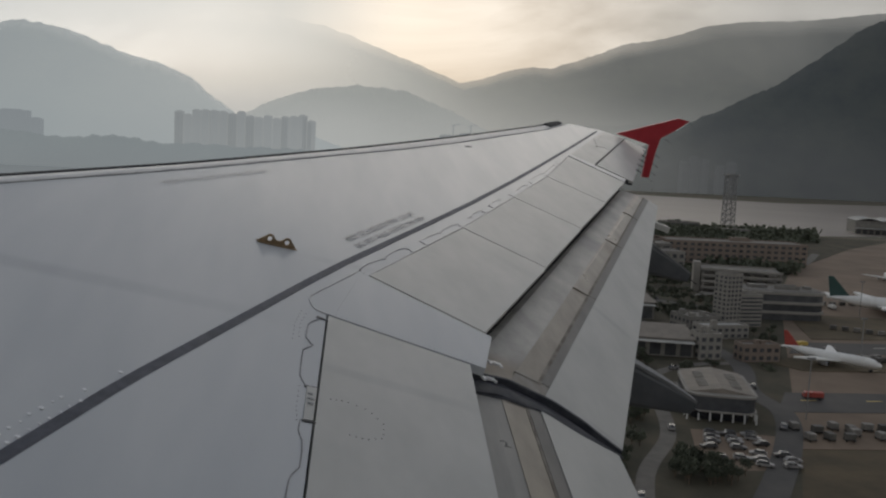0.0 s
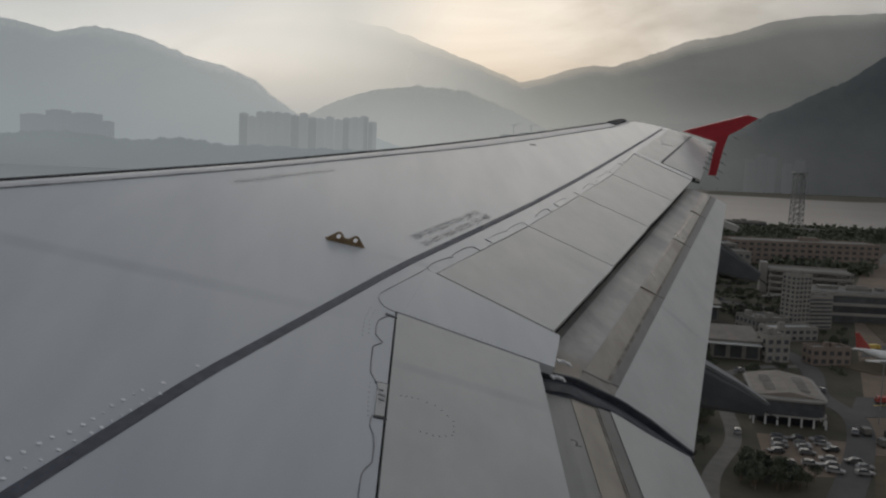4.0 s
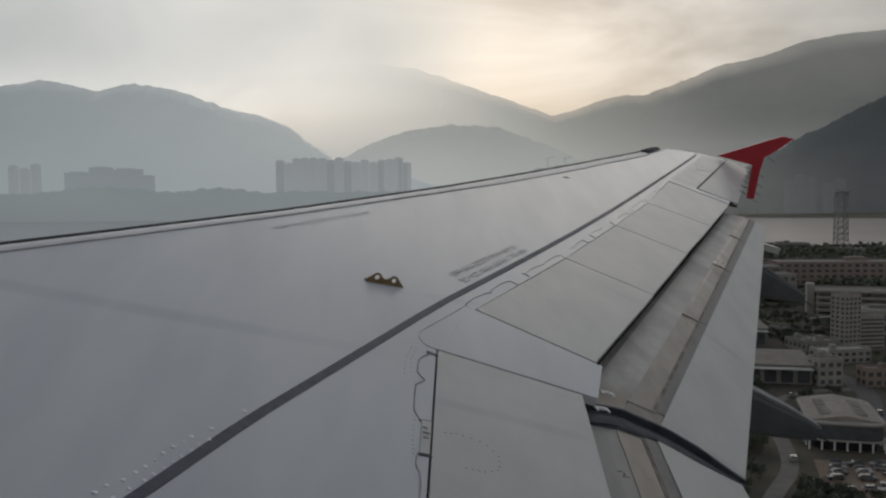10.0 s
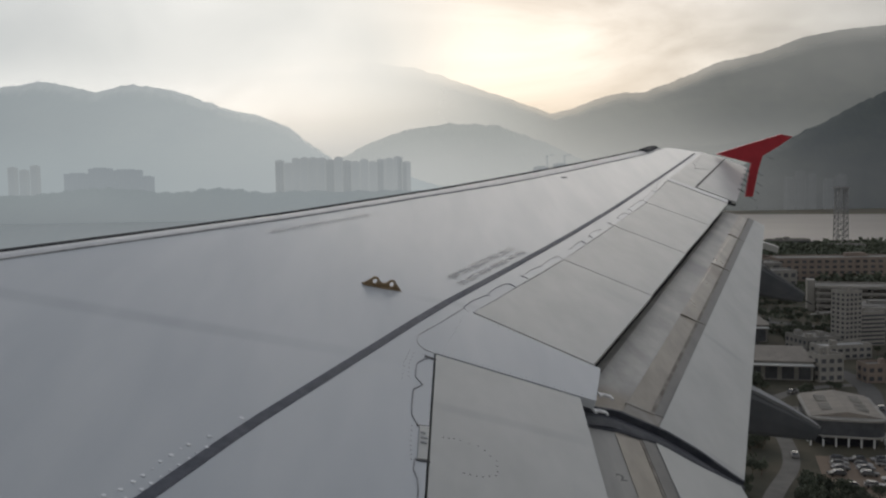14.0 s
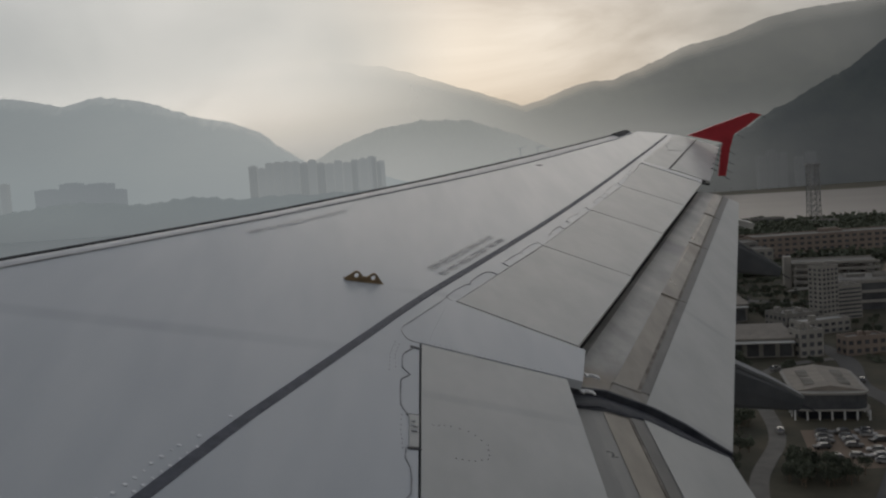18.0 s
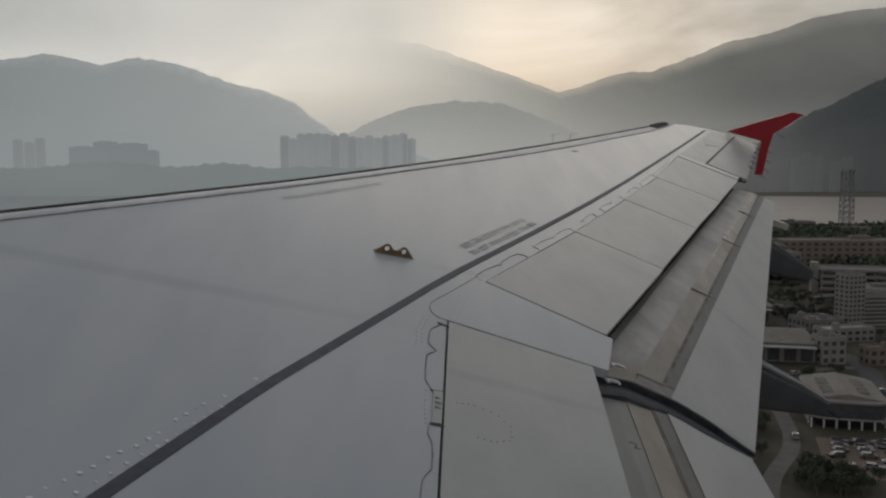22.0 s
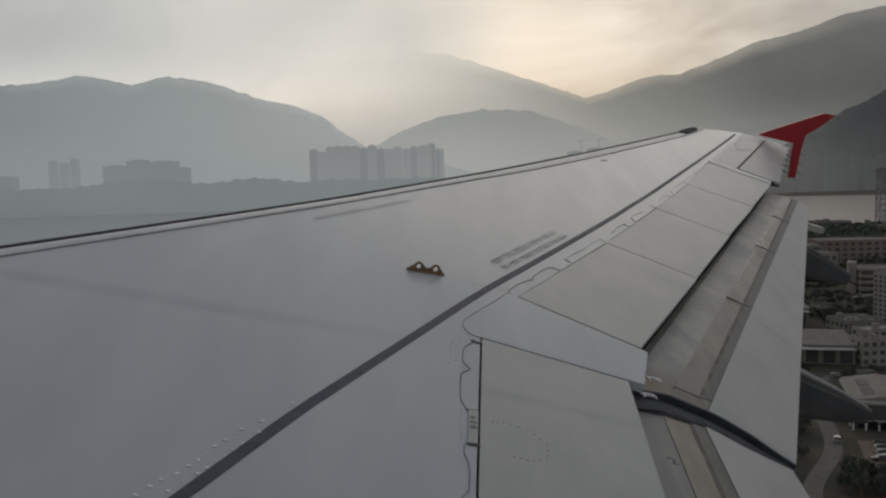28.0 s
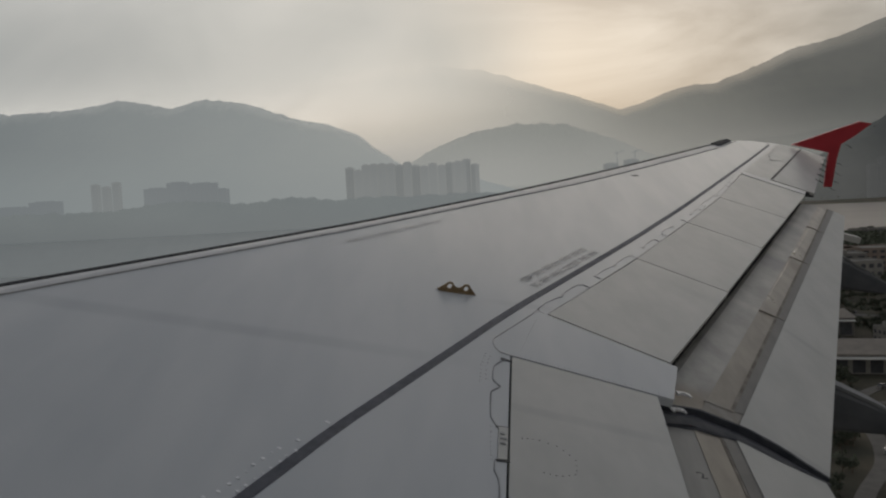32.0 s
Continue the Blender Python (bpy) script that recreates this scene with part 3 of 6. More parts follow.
part("aileron", quad_slab(((13.50, 7.31), (16.84, 8.90), (16.98, 9.40), (13.62, 7.98)), 0.0, 0.04, 10, 3, lambda u, v: 0.05 * v), M["panel_paint"], wing, "light grey aileron")


# flaps: a dark sheet for the shade under the spoilers, a bare grey nose, stained strips, then the painted panel
def flap_up(d):
    return -0.10 - 0.22 * max(d, 0.27) - 0.5 * max(0.0, -d)


def flap(name, inner, outer, front, cuts, label):
    """inner(d), outer(d): the ends at chord d; front(s): aft place of the nose; cuts: chords (at the inner, at the outer end) that part the strips."""
    e = new(name)
    e.parent = wing
    tagged(e, label)

    def sheet(c0, c1, up, thick, u0=0.0, u1=1.0, n=6):
        bm = bmesh.new()
        tops, bottoms = [], []
        for i in range(29):
            u = u0 + (u1 - u0) * i / 28
            row = []
            for j in range(n + 1):
                k0, k1 = c0[0] + (c0[1] - c0[0]) * u, c1[0] + (c1[1] - c1[0]) * u
                d = k0 + (k1 - k0) * j / n
                s = inner(d) * (1 - u) + outer(d) * u
                row.append(surf(s, front(s) + d, flap_up(d) + up))
            tops.append(row)
            bottoms.append([p - Vector((0, 0, thick)) for p in row])
        grid_solid(bm, tops, bottoms)
        return bm
    back, bare, gold, seam, edge, whole = cuts
    inner_part = 0.0 if name == "inboard_flap" else 0.024
    shade_end = (-0.04, -0.03) if name == "outboard_flap" else (-0.19, -0.19)
    # near-black sheet stands for the spoiler's shade on the flap front
    part("gap_liner", sheet(back, shade_end, 0.006, 0.02), M["cavity"], e, "dark sheet painted as shade in the gap ahead of the flap")
    # the inboard nose takes the darker grey that includes spoiler shade
    part("flap_nose", sheet(back, bare, 0.0, 0.09), M["bare_grey"] if inner_part else M["bare_shaded"], e, "bare grey metal flap nose")
    if inner_part:
        part("strip_end", sheet(bare, edge, 0.006, 0.09, 0.0, inner_part), M["grime"], e, "muddy brown end of the flap strips")
        part("strip_end_lip", sheet((bare[0] - 0.012,) * 2, (seam[0],) * 2, 0.013, 0.03, inner_part - 0.003, inner_part, n=3), M["grime"], e)
    part("flap_strip", sheet(bare, gold, 0.004, 0.09, inner_part), M["stained_glint_metal"], e, "stained bare metal strip along the flap, warm glint painted in")
    part("flap_seam", sheet(gold, seam, 0.007, 0.09, inner_part, n=2), M["rust"], e, "rusty brown seam along the flap")
    part("flap_strip", sheet(seam, edge, 0.010, 0.09, inner_part, n=2), M["strip_dark"], e, "dark strip along the painted flap panel")
    part("flap_panel", sheet(edge, whole, 0.016, 0.05), M["panel_paint"], e, "light grey painted flap panel")
    u0, u1 = (-0.002, 0.0008) if name == "outboard_flap" else (0.9988, 1.001)
    part("flap_end_seal", sheet(back, whole, 0.018, 0.14, u0, u1, n=24), M["rubber"], e, "dark rubber edge of the flap")
    for u in ((0.3, 0.575, 0.8) if name == "outboard_flap" else (0.3,)):
        part("strip_joint", sheet(bare, edge, 0.012, 0.02, u, u + 0.0016, n=4), M["rust"], e)
    return e


out_end = line(((-0.4, 6.20), (0.03, 6.205), (0.22, 6.26), (0.59, 6.335), (0.82, 6.318), (0.99, 6.268), (1.15, 6.234), (1.3, 6.22)))
in_end = line(((-0.4, 5.90), (0.14, 6.00), (0.32, 6.066), (0.52, 6.145), (0.64, 6.172), (0.89, 6.162), (1.2, 6.195)))
flap("outboard_flap", out_end, lambda d: 13.30 + 0.3 * max(0, d), spoil_back,
     ((-0.24, -0.24), (0.285, 0.2), (0.44, 0.33), (0.465, 0.35), (0.53, 0.43), (1.15, 0.6)), "extended outboard flap, bare grey metal and paint")
flap("inboard_flap", lambda d: 1.3, in_end, lambda s: 4.2 + 0.02 * (s - 6),
     ((-0.2, -0.2), (0.30, 0.30), (0.48, 0.48), (0.50, 0.50), (0.60, 0.60), (1.2, 1.2)), "extended inboard flap, bare grey metal and paint")

# dark rubber seal in the gap between the flaps
bm = bmesh.new()
rings = []
for i in range(25):
    d = -0.25 + 1.42 * i / 24
    s = (out_end(d) + in_end(d)) / 2
    wide = max(0.008, (out_end(d) - in_end(d)) / 2 - 0.004)
    a = 4.25 + d + 0.02
    base = surf(s, a, flap_up(d) - 0.012)
    rings.append([bm.verts.new(base + Vector((0, wide * math.cos(k * math.pi / 5), (0.014 if k < 6 else 0.12) * math.sin(k * math.pi / 5)))) for k in range(10)])
for r0, r1 in zip(rings, rings[1:]):
    for k in range(10):
        bm.faces.new((r0[k], r0[(k + 1) % 10], r1[(k + 1) % 10], r1[k]))
bm.faces.new(rings[0])
bm.faces.new(list(reversed(rings[-1])))
part("flap_gap_seal", bm, M["rubber"], wing, "dark rubber seal between the flaps", smooth=True)
for s, a, turn_by in ((6.16, 4.42, 0.1), (5.99, 4.36, 0.25)):
    bm = bmesh.new()
    add_box(bm, -0.042, 0.042, -0.015, 0.015, -0.005, 0.005, turn_by, surf(s, a, -0.028 if s > 6.1 else -0.05))
    for x0 in (-0.042, 0.03):
        add_box(bm, x0, x0 + 0.012, -0.034, -0.015, -0.005, 0.005, turn_by, surf(s, a, -0.028 if s > 6.1 else -0.05))
    add_box(bm, -0.012, 0.012, -0.009, 0.009, 0.005, 0.009, turn_by, surf(s, a, -0.028 if s > 6.1 else -0.05))
    part("seal_clip", bm, M["slat_paint"], wing, "pale metal seal clip")

# wingtip fence
FENCE = [(8.68, 1.70), (9.20, 2.06), (9.67, 2.38), (9.88, 2.40), (9.67, 2.12), (9.50, 1.93), (9.52, 1.67), (9.61, 1.19), (9.48, 1.15), (9.39, 1.52), (9.35, 1.74)]
bm = bmesh.new()
sides = [[bm.verts.new((a, 16.8 + o, z)) for a, z in FENCE] for o in (-0.02, 0.02)]
bm.faces.new(sides[0])
bm.faces.new(list(reversed(sides[1])))
for i in range(len(FENCE)):
    j = (i + 1) % len(FENCE)
    bm.faces.new((sides[0][i], sides[1][i], sides[1][j], sides[0][j]))
part("wingtip_fence", bm, M["red_paint"], wing, "red painted wingtip fence")


# flap track fairings, with a static wick at the tail
def rod(bm, p, q, r, n=6):
    p, q = Vector(p), Vector(q)
    way = (q - p).normalized()
    side = way.orthogonal().normalized()
    up = way.cross(side)
    rings = [[bm.verts.new(c + r * (side * math.cos(2 * math.pi * k / n) + up * math.sin(2 * math.pi * k / n))) for k in range(n)] for c in (p, q)]
    for k in range(n):
        bm.faces.new((rings[0][k], rings[0][(k + 1) % n], rings[1][(k + 1) % n], rings[1][k]))
    bm.faces.new(list(reversed(rings[0])))
    bm.faces.new(rings[1])


def fairing(s, stations, half):
    """stations: (a, top, bottom)."""
    bm = bmesh.new()
    rings = []
    for i, (a, top, low) in enumerate(stations):
        w = half * (1.0 if i < 3 else 1.0 - 0.2 * (i - 2))
        w *= 0.7 if i == 0 else 1.0
        mid, h = (top + low) / 2, (top - low) / 2
        ring = []
        for k in range(14):
            t = 2 * math.pi * k / 14
            cx, cz = math.cos(t), math.sin(t)
            ring.append(bm.verts.new((a, s + w * math.copysign(abs(cx) ** 0.4, cx), mid + h * math.copysign(abs(cz) ** 0.4, cz))))
        rings.append(ring)
    for r0, r1 in zip(rings, rings[1:]):
        for k in range(14):
            bm.faces.new((r0[k], r0[(k + 1) % 14], r1[(k + 1) % 14], r1[k]))
    bm.faces.new(rings[0])
    bm.faces.new(list(reversed(rings[-1])))
    ob = part("flap_track_fairing", bm, M["fairing"], wing, "dark grey flap track fairing")
    tops, bottoms = [], []
    for i, (a, top, low) in enumerate(stations[1:]):
        w = half * (1.0 if i < 2 else 1.0 - 0.2 * (i - 1)) * 0.93
        tops.append([Vector((a, s + w * k, top + 0.012)) for k in (-1, 0, 1)])
        bottoms.append([q - Vector((0, 0, 0.022)) for q in tops[-1]])
    bm = bmesh.new()
    grid_solid(bm, tops, bottoms)
    part("fairing_lid", bm, M["fairing_lid"], ob, "paler grey upper cover of the fairing")
    a, top, low = stations[-1]
    bm = bmesh.new()
    rod(bm, (a - 0.03, s, (top + low) / 2), (a + 0.17, s + 0.01, (top + low) / 2 - 0.05), 0.006)
    part("static_wick", bm, M["cavity"], ob)
    return ob


fairing(7.9, ((4.6, 0.20, -0.02), (5.2, 0.28, -0.16), (5.8, 0.20, -0.22), (6.15, 0.165, -0.205), (6.5, 0.098, -0.15), (6.80, 0.02, -0.095)), 0.13)
fairing(11.8, ((6.6, 0.62, 0.45), (7.1, 0.66, 0.34), (7.5, 0.68, 0.28), (7.8, 0.65, 0.265), (8.1, 0.57, 0.305), (8.43, 0.475, 0.355)), 0.12)
bm = bmesh.new()
add_box(bm, -0.14, 0.14, -0.07, 0.07, -0.05, 0.03, 0.15, (8.12, 12.55, 0.83))
part("flap_track_fairing", bm, M["panel_paint"], wing, "pale tail of the outermost fairing")

# static wicks on the aileron and the fence
for k in range(5):
    s = 14.6 + 0.5 * k
    bm = bmesh.new()
    a = 7.98 + (9.42 - 7.98) * (s - 13.62) / 3.4
    rod(bm, surf(s, a - 0.04, -0.03), surf(s - 0.01, a + 0.07, -0.05), 0.006)
    part("static_wick", bm, M["cavity"], wing)
for a, z in ((9.87, 2.39), (9.62, 1.95), (9.56, 1.62), (9.60, 1.45), (9.62, 1.30), (9.61, 1.17)):
    bm = bmesh.new()
    rod(bm, (a - 0.05, 16.8, z), (a + 0.10, 16.8, z - 0.03), 0.0035)
    part("static_wick", bm, M["cavity"], wing)
# dark ends of the flap track at the outer end
for k in range(2):
    bm = bmesh.new()
    rod(bm, surf(13.25 - 0.1 * k, 7.62 + 0.03 * k, -0.02), surf(13.5 - 0.12 * k, 7.85 + 0.02 * k, -0.05), 0.016, 8)
    part("flap_end_strut", bm, M["cavity"], wing)

# escape-line bracket: two eyes on a foot
bm = bmesh.new()
for x in (-0.055, 0.055):
    n = 20
    rings = []
    for r, o in ((0.0155, -0.005), (0.0155, 0.005), (0.029, 0.005), (0.029, -0.005)):
        rings.append([bm.verts.new((x + r * math.cos(2 * math.pi * k / n), o, 0.030 + r * math.sin(2 * math.pi * k / n))) for k in range(n)])
    for i in range(4):
        r0, r1 = rings[i], rings[(i + 1) % 4]
        for k in range(n):
            bm.faces.new((r0[k], r0[(k + 1) % n], r1[(k + 1) % n], r1[k]))
foot = [(-0.125, 0.0), (0.125, 0.0), (0.12, 0.008), (0.078, 0.046), (0.076, 0.016), (0.034, 0.016), (0.033, 0.046), (0.012, 0.03), (-0.012, 0.03), (-0.033, 0.046), (-0.034, 0.016), (-0.076, 0.016), (-0.078, 0.046), (-0.12, 0.008)]
faces = [[bm.verts.new((x, o, z)) for x, z in foot] for o in (-0.0045, 0.0045)]
bm.faces.new(faces[0])
bm.faces.new(list(reversed(faces[1])))
for i in range(len(foot)):
    j = (i + 1) % len(foot)
    bm.faces.new((faces[0][i], faces[1][i], faces[1][j], faces[0][j]))
add_box(bm, -0.125, 0.125, -0.02, 0.02, -0.002, 0.004)
bracket = part("line_bracket", bm, M["bronze"], wing, "brown metal bracket with two round eyes")
bracket.matrix_local = Matrix.Translation(surf(6.722, 3.075, 0.0)) @ Matrix.Rotation(math.atan2(0.075, 0.233), 4, "Z")


# scallop-edged hinge covers: thin dark seams
def seam(points, width=0.009, mat="joint", name="cover_seam"):
    return part(name, path_strip(points, width, 0.0035, 0.003), M[mat], wing)


seam([(5.925, 3.36), (5.89, 3.335), (5.85, 3.312), (5.825, 3.304), (5.75, 3.299), (5.68, 3.298), (5.655, 3.312), (5.62, 3.336), (5.60, 3.325), (5.56, 3.296), (5.54, 3.288), (5.42, 3.284), (5.30, 3.284), (5.265, 3.296), (5.224, 3.315), (5.205, 3.322)], 0.0055, "seam_grey")
seam([(4.95, 3.305), (4.935, 3.300), (4.86, 3.296), (4.80, 3.315), (4.72, 3.318), (4.62, 3.313), (4.565, 3.285), (4.53, 3.275), (4.40, 3.268), (4.33, 3.288), (4.25, 3.287), (4.15, 3.255), (3.9, 3.245)], 0.0045, "seam_grey")
seam([(6.009, 3.40), (6.02, 3.345), (6.06, 3.315), (6.12, 3.303), (6.184, 3.31), (6.3, 3.368), (6.5, 3.468), (6.7, 3.568), (6.77, 3.60)], 0.0045, "faint_seam")
seam([(5.945, 3.345), (5.935, 3.408)], 0.02)
SCALLOP = [(0.0, -0.02), (0.0, -0.05), (0.02, -0.082), (0.10, -0.092), (0.20, -0.076), (0.22, -0.058), (0.25, -0.084), (0.36, -0.09), (0.42, -0.08), (0.43, -0.06)]
cover_rng = random.Random(21)
for k in range(4):
    h0, h1 = Vector(HINGE[k]), Vector(HINGE[k + 1])
    way = (h1 - h0).normalized()
    off = Vector((-way.y, way.x))
    shrink = 1.0 - 0.08 * k
    for shift in (0.0, 0.56):
        slip, deep = cover_rng.uniform(-0.02, 0.03), cover_rng.uniform(0.8, 1.05) * shrink
        pts = [tuple(h0 + (h1 - h0) * (f * cover_rng.uniform(0.96, 1.0) + shift + slip) + off * d * deep) for f, d in SCALLOP[2 if shift else 0:]]
        if k:
            # only worn stretches of the outer seams still show
            cut = cover_rng.randint(3, 5)
            seam(pts[:cut], 0.003, "faint_seam")
            seam(pts[cut + 1:], 0.0045, "faint_seam")
        else:
            seam(pts, 0.003, "seam_grey" if shift == 0.0 else "faint_seam")
    for f, d0, d1 in ((0.43, -0.062, -0.006), (0.565, -0.075, -0.02)):
        base = h0 + (h1 - h0) * (f + cover_rng.uniform(-0.02, 0.02))
        seam([tuple(base + off * d0 * shrink), tuple(base + off * d1 * shrink)], 0.009, "seam_grey" if k < 2 else "faint_seam", "cover_tick")
    seam([tuple(h0 + off * -0.004), tuple(h1 + off * -0.004)], 0.005, "faint_seam")
# placard plate beside the inboard spoiler
part("placard_plate", quad_slab(((4.945, 3.312), (5.215, 3.32), (5.225, 3.366), (4.955, 3.354)), 0.008, 0.008, 2, 2), M["panel_paint"], wing, "small pale placard plate")
for s in (4.94, 5.22):
    seam([(s, 3.308), (s + 0.012, 3.368)], 0.014)
for k, (f, w) in enumerate(((0.3, 0.05), (0.5, 0.06), (0.7, 0.04))):
    seam([(4.985 + 0.2 * f + 0.03, 3.325), (4.985 + 0.2 * f + 0.03, 3.325 + w * 0.5)], 0.012, "stencil", "placard_bar").location.z = 0.009

# small dark rivets in rows, round caps by the walkway line with their glint painted white
bm = bmesh.new()
def rivet_row(points, n, r=0.0045):
    at = list(points)
    for i in range(n):
        f = i / max(1, n - 1) * (len(at) - 1)
        k = min(int(f), len(at) - 2)
        s = at[k][0] + (at[k + 1][0] - at[k][0]) * (f - k)
        a = at[k][1] + (at[k + 1][1] - at[k][1]) * (f - k)
        top = [bm.verts.new(surf(s + r * math.cos(m * math.pi / 3), a + r * math.sin(m * math.pi / 3), 0.0045)) for m in range(6)]
        bm.faces.new(top)
rivet_row([(5.169, 3.43), (5.191, 3.498), (5.175, 3.605), (5.095, 3.673), (4.985, 3.67), (4.935, 3.59), (4.932, 3.515)], 17)
rivet_row([(5.95, 3.262), (5.80, 3.235), (5.62, 3.23)], 9, 0.0042)
rivet_row([(5.93, 3.285), (5.80, 3.262), (5.66, 3.262)], 7, 0.0038)
rivet_row([(5.20, 3.285), (5.05, 3.28), (4.93, 3.285)], 8, 0.0038)
rivet_row([(6.03, 3.45), (6.01, 4.24)], 26, 0.0028)
rivet_row([(6.70, 3.66), (6.45, 4.38)], 24, 0.0028)
rivet_row([(6.10, 3.46), (6.60, 3.58)], 14, 0.0028)
rivets = part("rivets", bm, M["joint"], wing)
tagged(rivets, "rows of small dark rivets", kind="stuff")
cap_mesh = None
CAP_ROWS = (((3.62, 1.93), (4.24, 2.257), 13), ((4.29, 2.29), (4.641, 2.43), 8), ((3.70, 2.06), (4.249, 2.32), 10), ((4.31, 2.352), (4.644, 2.492), 8))
caps = [(p[0] + (q[0] - p[0]) * i / (n - 1) + random.uniform(-0.006, 0.006), p[1] + (q[1] - p[1]) * i / (n - 1) + random.uniform(-0.005, 0.005)) for p, q, n in CAP_ROWS for i in range(n)]
for s, a in caps + [(4.721, 2.487), (4.905, 2.575)]:
    if cap_mesh is None:
        bm = bmesh.new()
        bmesh.ops.create_cone(bm, cap_ends=True, segments=12, radius1=0.0095, radius2=0.007, depth=0.002)
        cap_mesh = mesh_from("rivet_cap", bm, M["white_dot"])
    cap = new("rivet_cap", cap_mesh)
    cap.parent = wing
    cap.location = surf(s, a, 0.002)
    size = random.choice((0.55, 0.75, 0.95, 1.0, 1.1))
    cap.scale = (size, size, 1)


# stencilled lettering
def lettering(text, start, end, height, mat, flip=False, name="stencil_lettering"):
    """Words lying on the skin from start to end, both (s, a), each a part of its own."""
    meshes = []
    for word in text.split():
        cu = bpy.data.curves.new(name, "FONT")
        cu.body, cu.size, cu.offset, cu.space_character = word, 1.0, 0.012, 1.12
        tmp = bpy.data.objects.new(name, cu)
        scene.collection.objects.link(tmp)
        me = bpy.data.meshes.new_from_object(tmp.evaluated_get(bpy.context.evaluated_depsgraph_get()))
        bpy.data.objects.remove(tmp)
        me.materials.clear()
        me.materials.append(M[mat])
        meshes.append((me, min(v.co.x for v in me.vertices), max(v.co.x for v in me.vertices)))
    gap = 0.75
    wide = sum(x1 - x0 for _, x0, x1 in meshes) + gap * (len(meshes) - 1)
    length = math.hypot(end[0] - start[0], end[1] - start[1])
    p0, p1 = surf(*start, 0.004), surf(*end, 0.004)
    way = (p1 - p0).normalized()
    side = Vector((0, 0, 1)).cross(way).normalized()
    if flip:
        way, side, p0 = -way, -side, p1
    m = Matrix((way, side, way.cross(side))).transposed().to_4x4()
    size, at = length / wide, 0.0
    for me, x0, x1 in meshes:
        ob = new(name, me)
        ob.parent = wing
        ob.matrix_local = Matrix.Translation(p0 + way * (at - x0) * size) @ m @ Matrix.Diagonal((size, height, 1, 1))
        at += x1 - x0 + gap


WORDS = "DO NOT WALK OUTSIDE THIS AREA"
lettering(WORDS, (7.15, 3.612), (8.30, 4.195), 0.078, "stencil")
lettering(WORDS, (7.22, 3.488), (8.31, 4.045), 0.078, "stencil", True)
lettering(WORDS, (7.10, 2.30), (8.05, 2.88), 0.06, "stencil_faint", True)
lettering("2", (5.22, 4.285), (5.23, 4.325), 0.085, "joint")
# faint sealed skin joints
part("skin_joint", path_strip([(11.47, 4.98), (11.56, 5.06)], 0.03, 0.003), M["joint"], wing)
part("aileron_seam", path_strip([(13.52, 7.30), (16.93, 8.93)], 0.02, 0.004), M["joint"], wing)
part("aileron_seam", path_strip([(16.45, 8.30), (16.1, 8.16), (15.75, 8.03), (15.4, 7.84), (15.1, 7.80), (14.95, 7.72)], 0.008, 0.004), M["faint_seam"], wing)
part("aileron_seam", path_strip([(14.95, 7.72), (15.2, 8.02)], 0.008, 0.004), M["faint_seam"], wing)

# fuselage side behind the eye
bm = bmesh.new()
rings = [[bm.verts.new((a, -0.72 + 1.97 * math.cos(k * math.pi / 16), 1.6 + 1.97 * math.sin(k * math.pi / 16))) for k in range(32)] for a in (-9.0, -3.0, 3.0, 9.0, 14.0)]
for r0, r1 in zip(rings, rings[1:]):
    for k in range(32):
        bm.faces.new((r0[k], r0[(k + 1) % 32], r1[(k + 1) % 32], r1[k]))
bm.faces.new(rings[0])
bm.faces.new(list(reversed(rings[-1])))
part("fuselage", bm, M["fuselage"], wing, "plain white fuselage", smooth=True)
part("wing_root", quad_slab(((0.9, -1.7), (2.02, -1.05), (2.02, 3.3), (0.9, 3.3)), -0.004, 0.3, 3, 3), M["wing_paint"], wing)


# ---- the land ----
def flat_piece(name, points, z, mat, label, category="", kind="structure"):
    bm = bmesh.new()
    vs = [bm.verts.new((x, y, z)) for x, y in points]
    low = [bm.verts.new((x, y, z - 0.5)) for x, y in points]
    bm.faces.new(vs)
    for i in range(len(vs)):
        j = (i + 1) % len(vs)
        bm.faces.new((vs[i], vs[j], low[j], low[i]))
    ob = part(name, bm, mat)
    tagged(ob, label, category or name, kind=kind)
    return ob


flat_piece("ground", [(4700 * math.cos(k * math.pi / 48), 4700 * math.sin(k * math.pi / 48)) for k in range(96)], 0.0, M["ground"], "dull brown and green open ground reaching the hills")
flat_piece("apron", [(112, 205), (700, 205), (1300, 900), (640, 930), (500, 800), (330, 600), (260, 480)], 0.2, M["apron"], "pale brown concrete airport apron")
flat_piece("taxiway", [(131, 238), (700, 240), (700, 264), (145, 260)], 0.32, M["asphalt"], "dark asphalt taxiway with painted marks")
flat_piece("taxiway_far", [(178, 319), (700, 322), (700, 345), (193, 341)], 0.32, M["asphalt"], "dark asphalt taxiway across the apron", "taxiway")
flat_piece("grass_verge", [(74, 110), (700, 110), (700, 204), (112, 204)], 0.16, M["verge"], "dry brown grass strip beside the taxiway", kind="stuff")
flat_piece("grass_island", [(204, 348), (282, 352), (290, 368), (272, 405), (226, 412)], 0.42, M["verge"], "dry brown grass island on the apron", "grass", kind="stuff")
flat_piece("grass_island_near", [(168, 290), (420, 287), (430, 306), (176, 312), (160, 302)], 0.42, M["verge"], "long dry grass island between taxiways", "grass", kind="stuff")
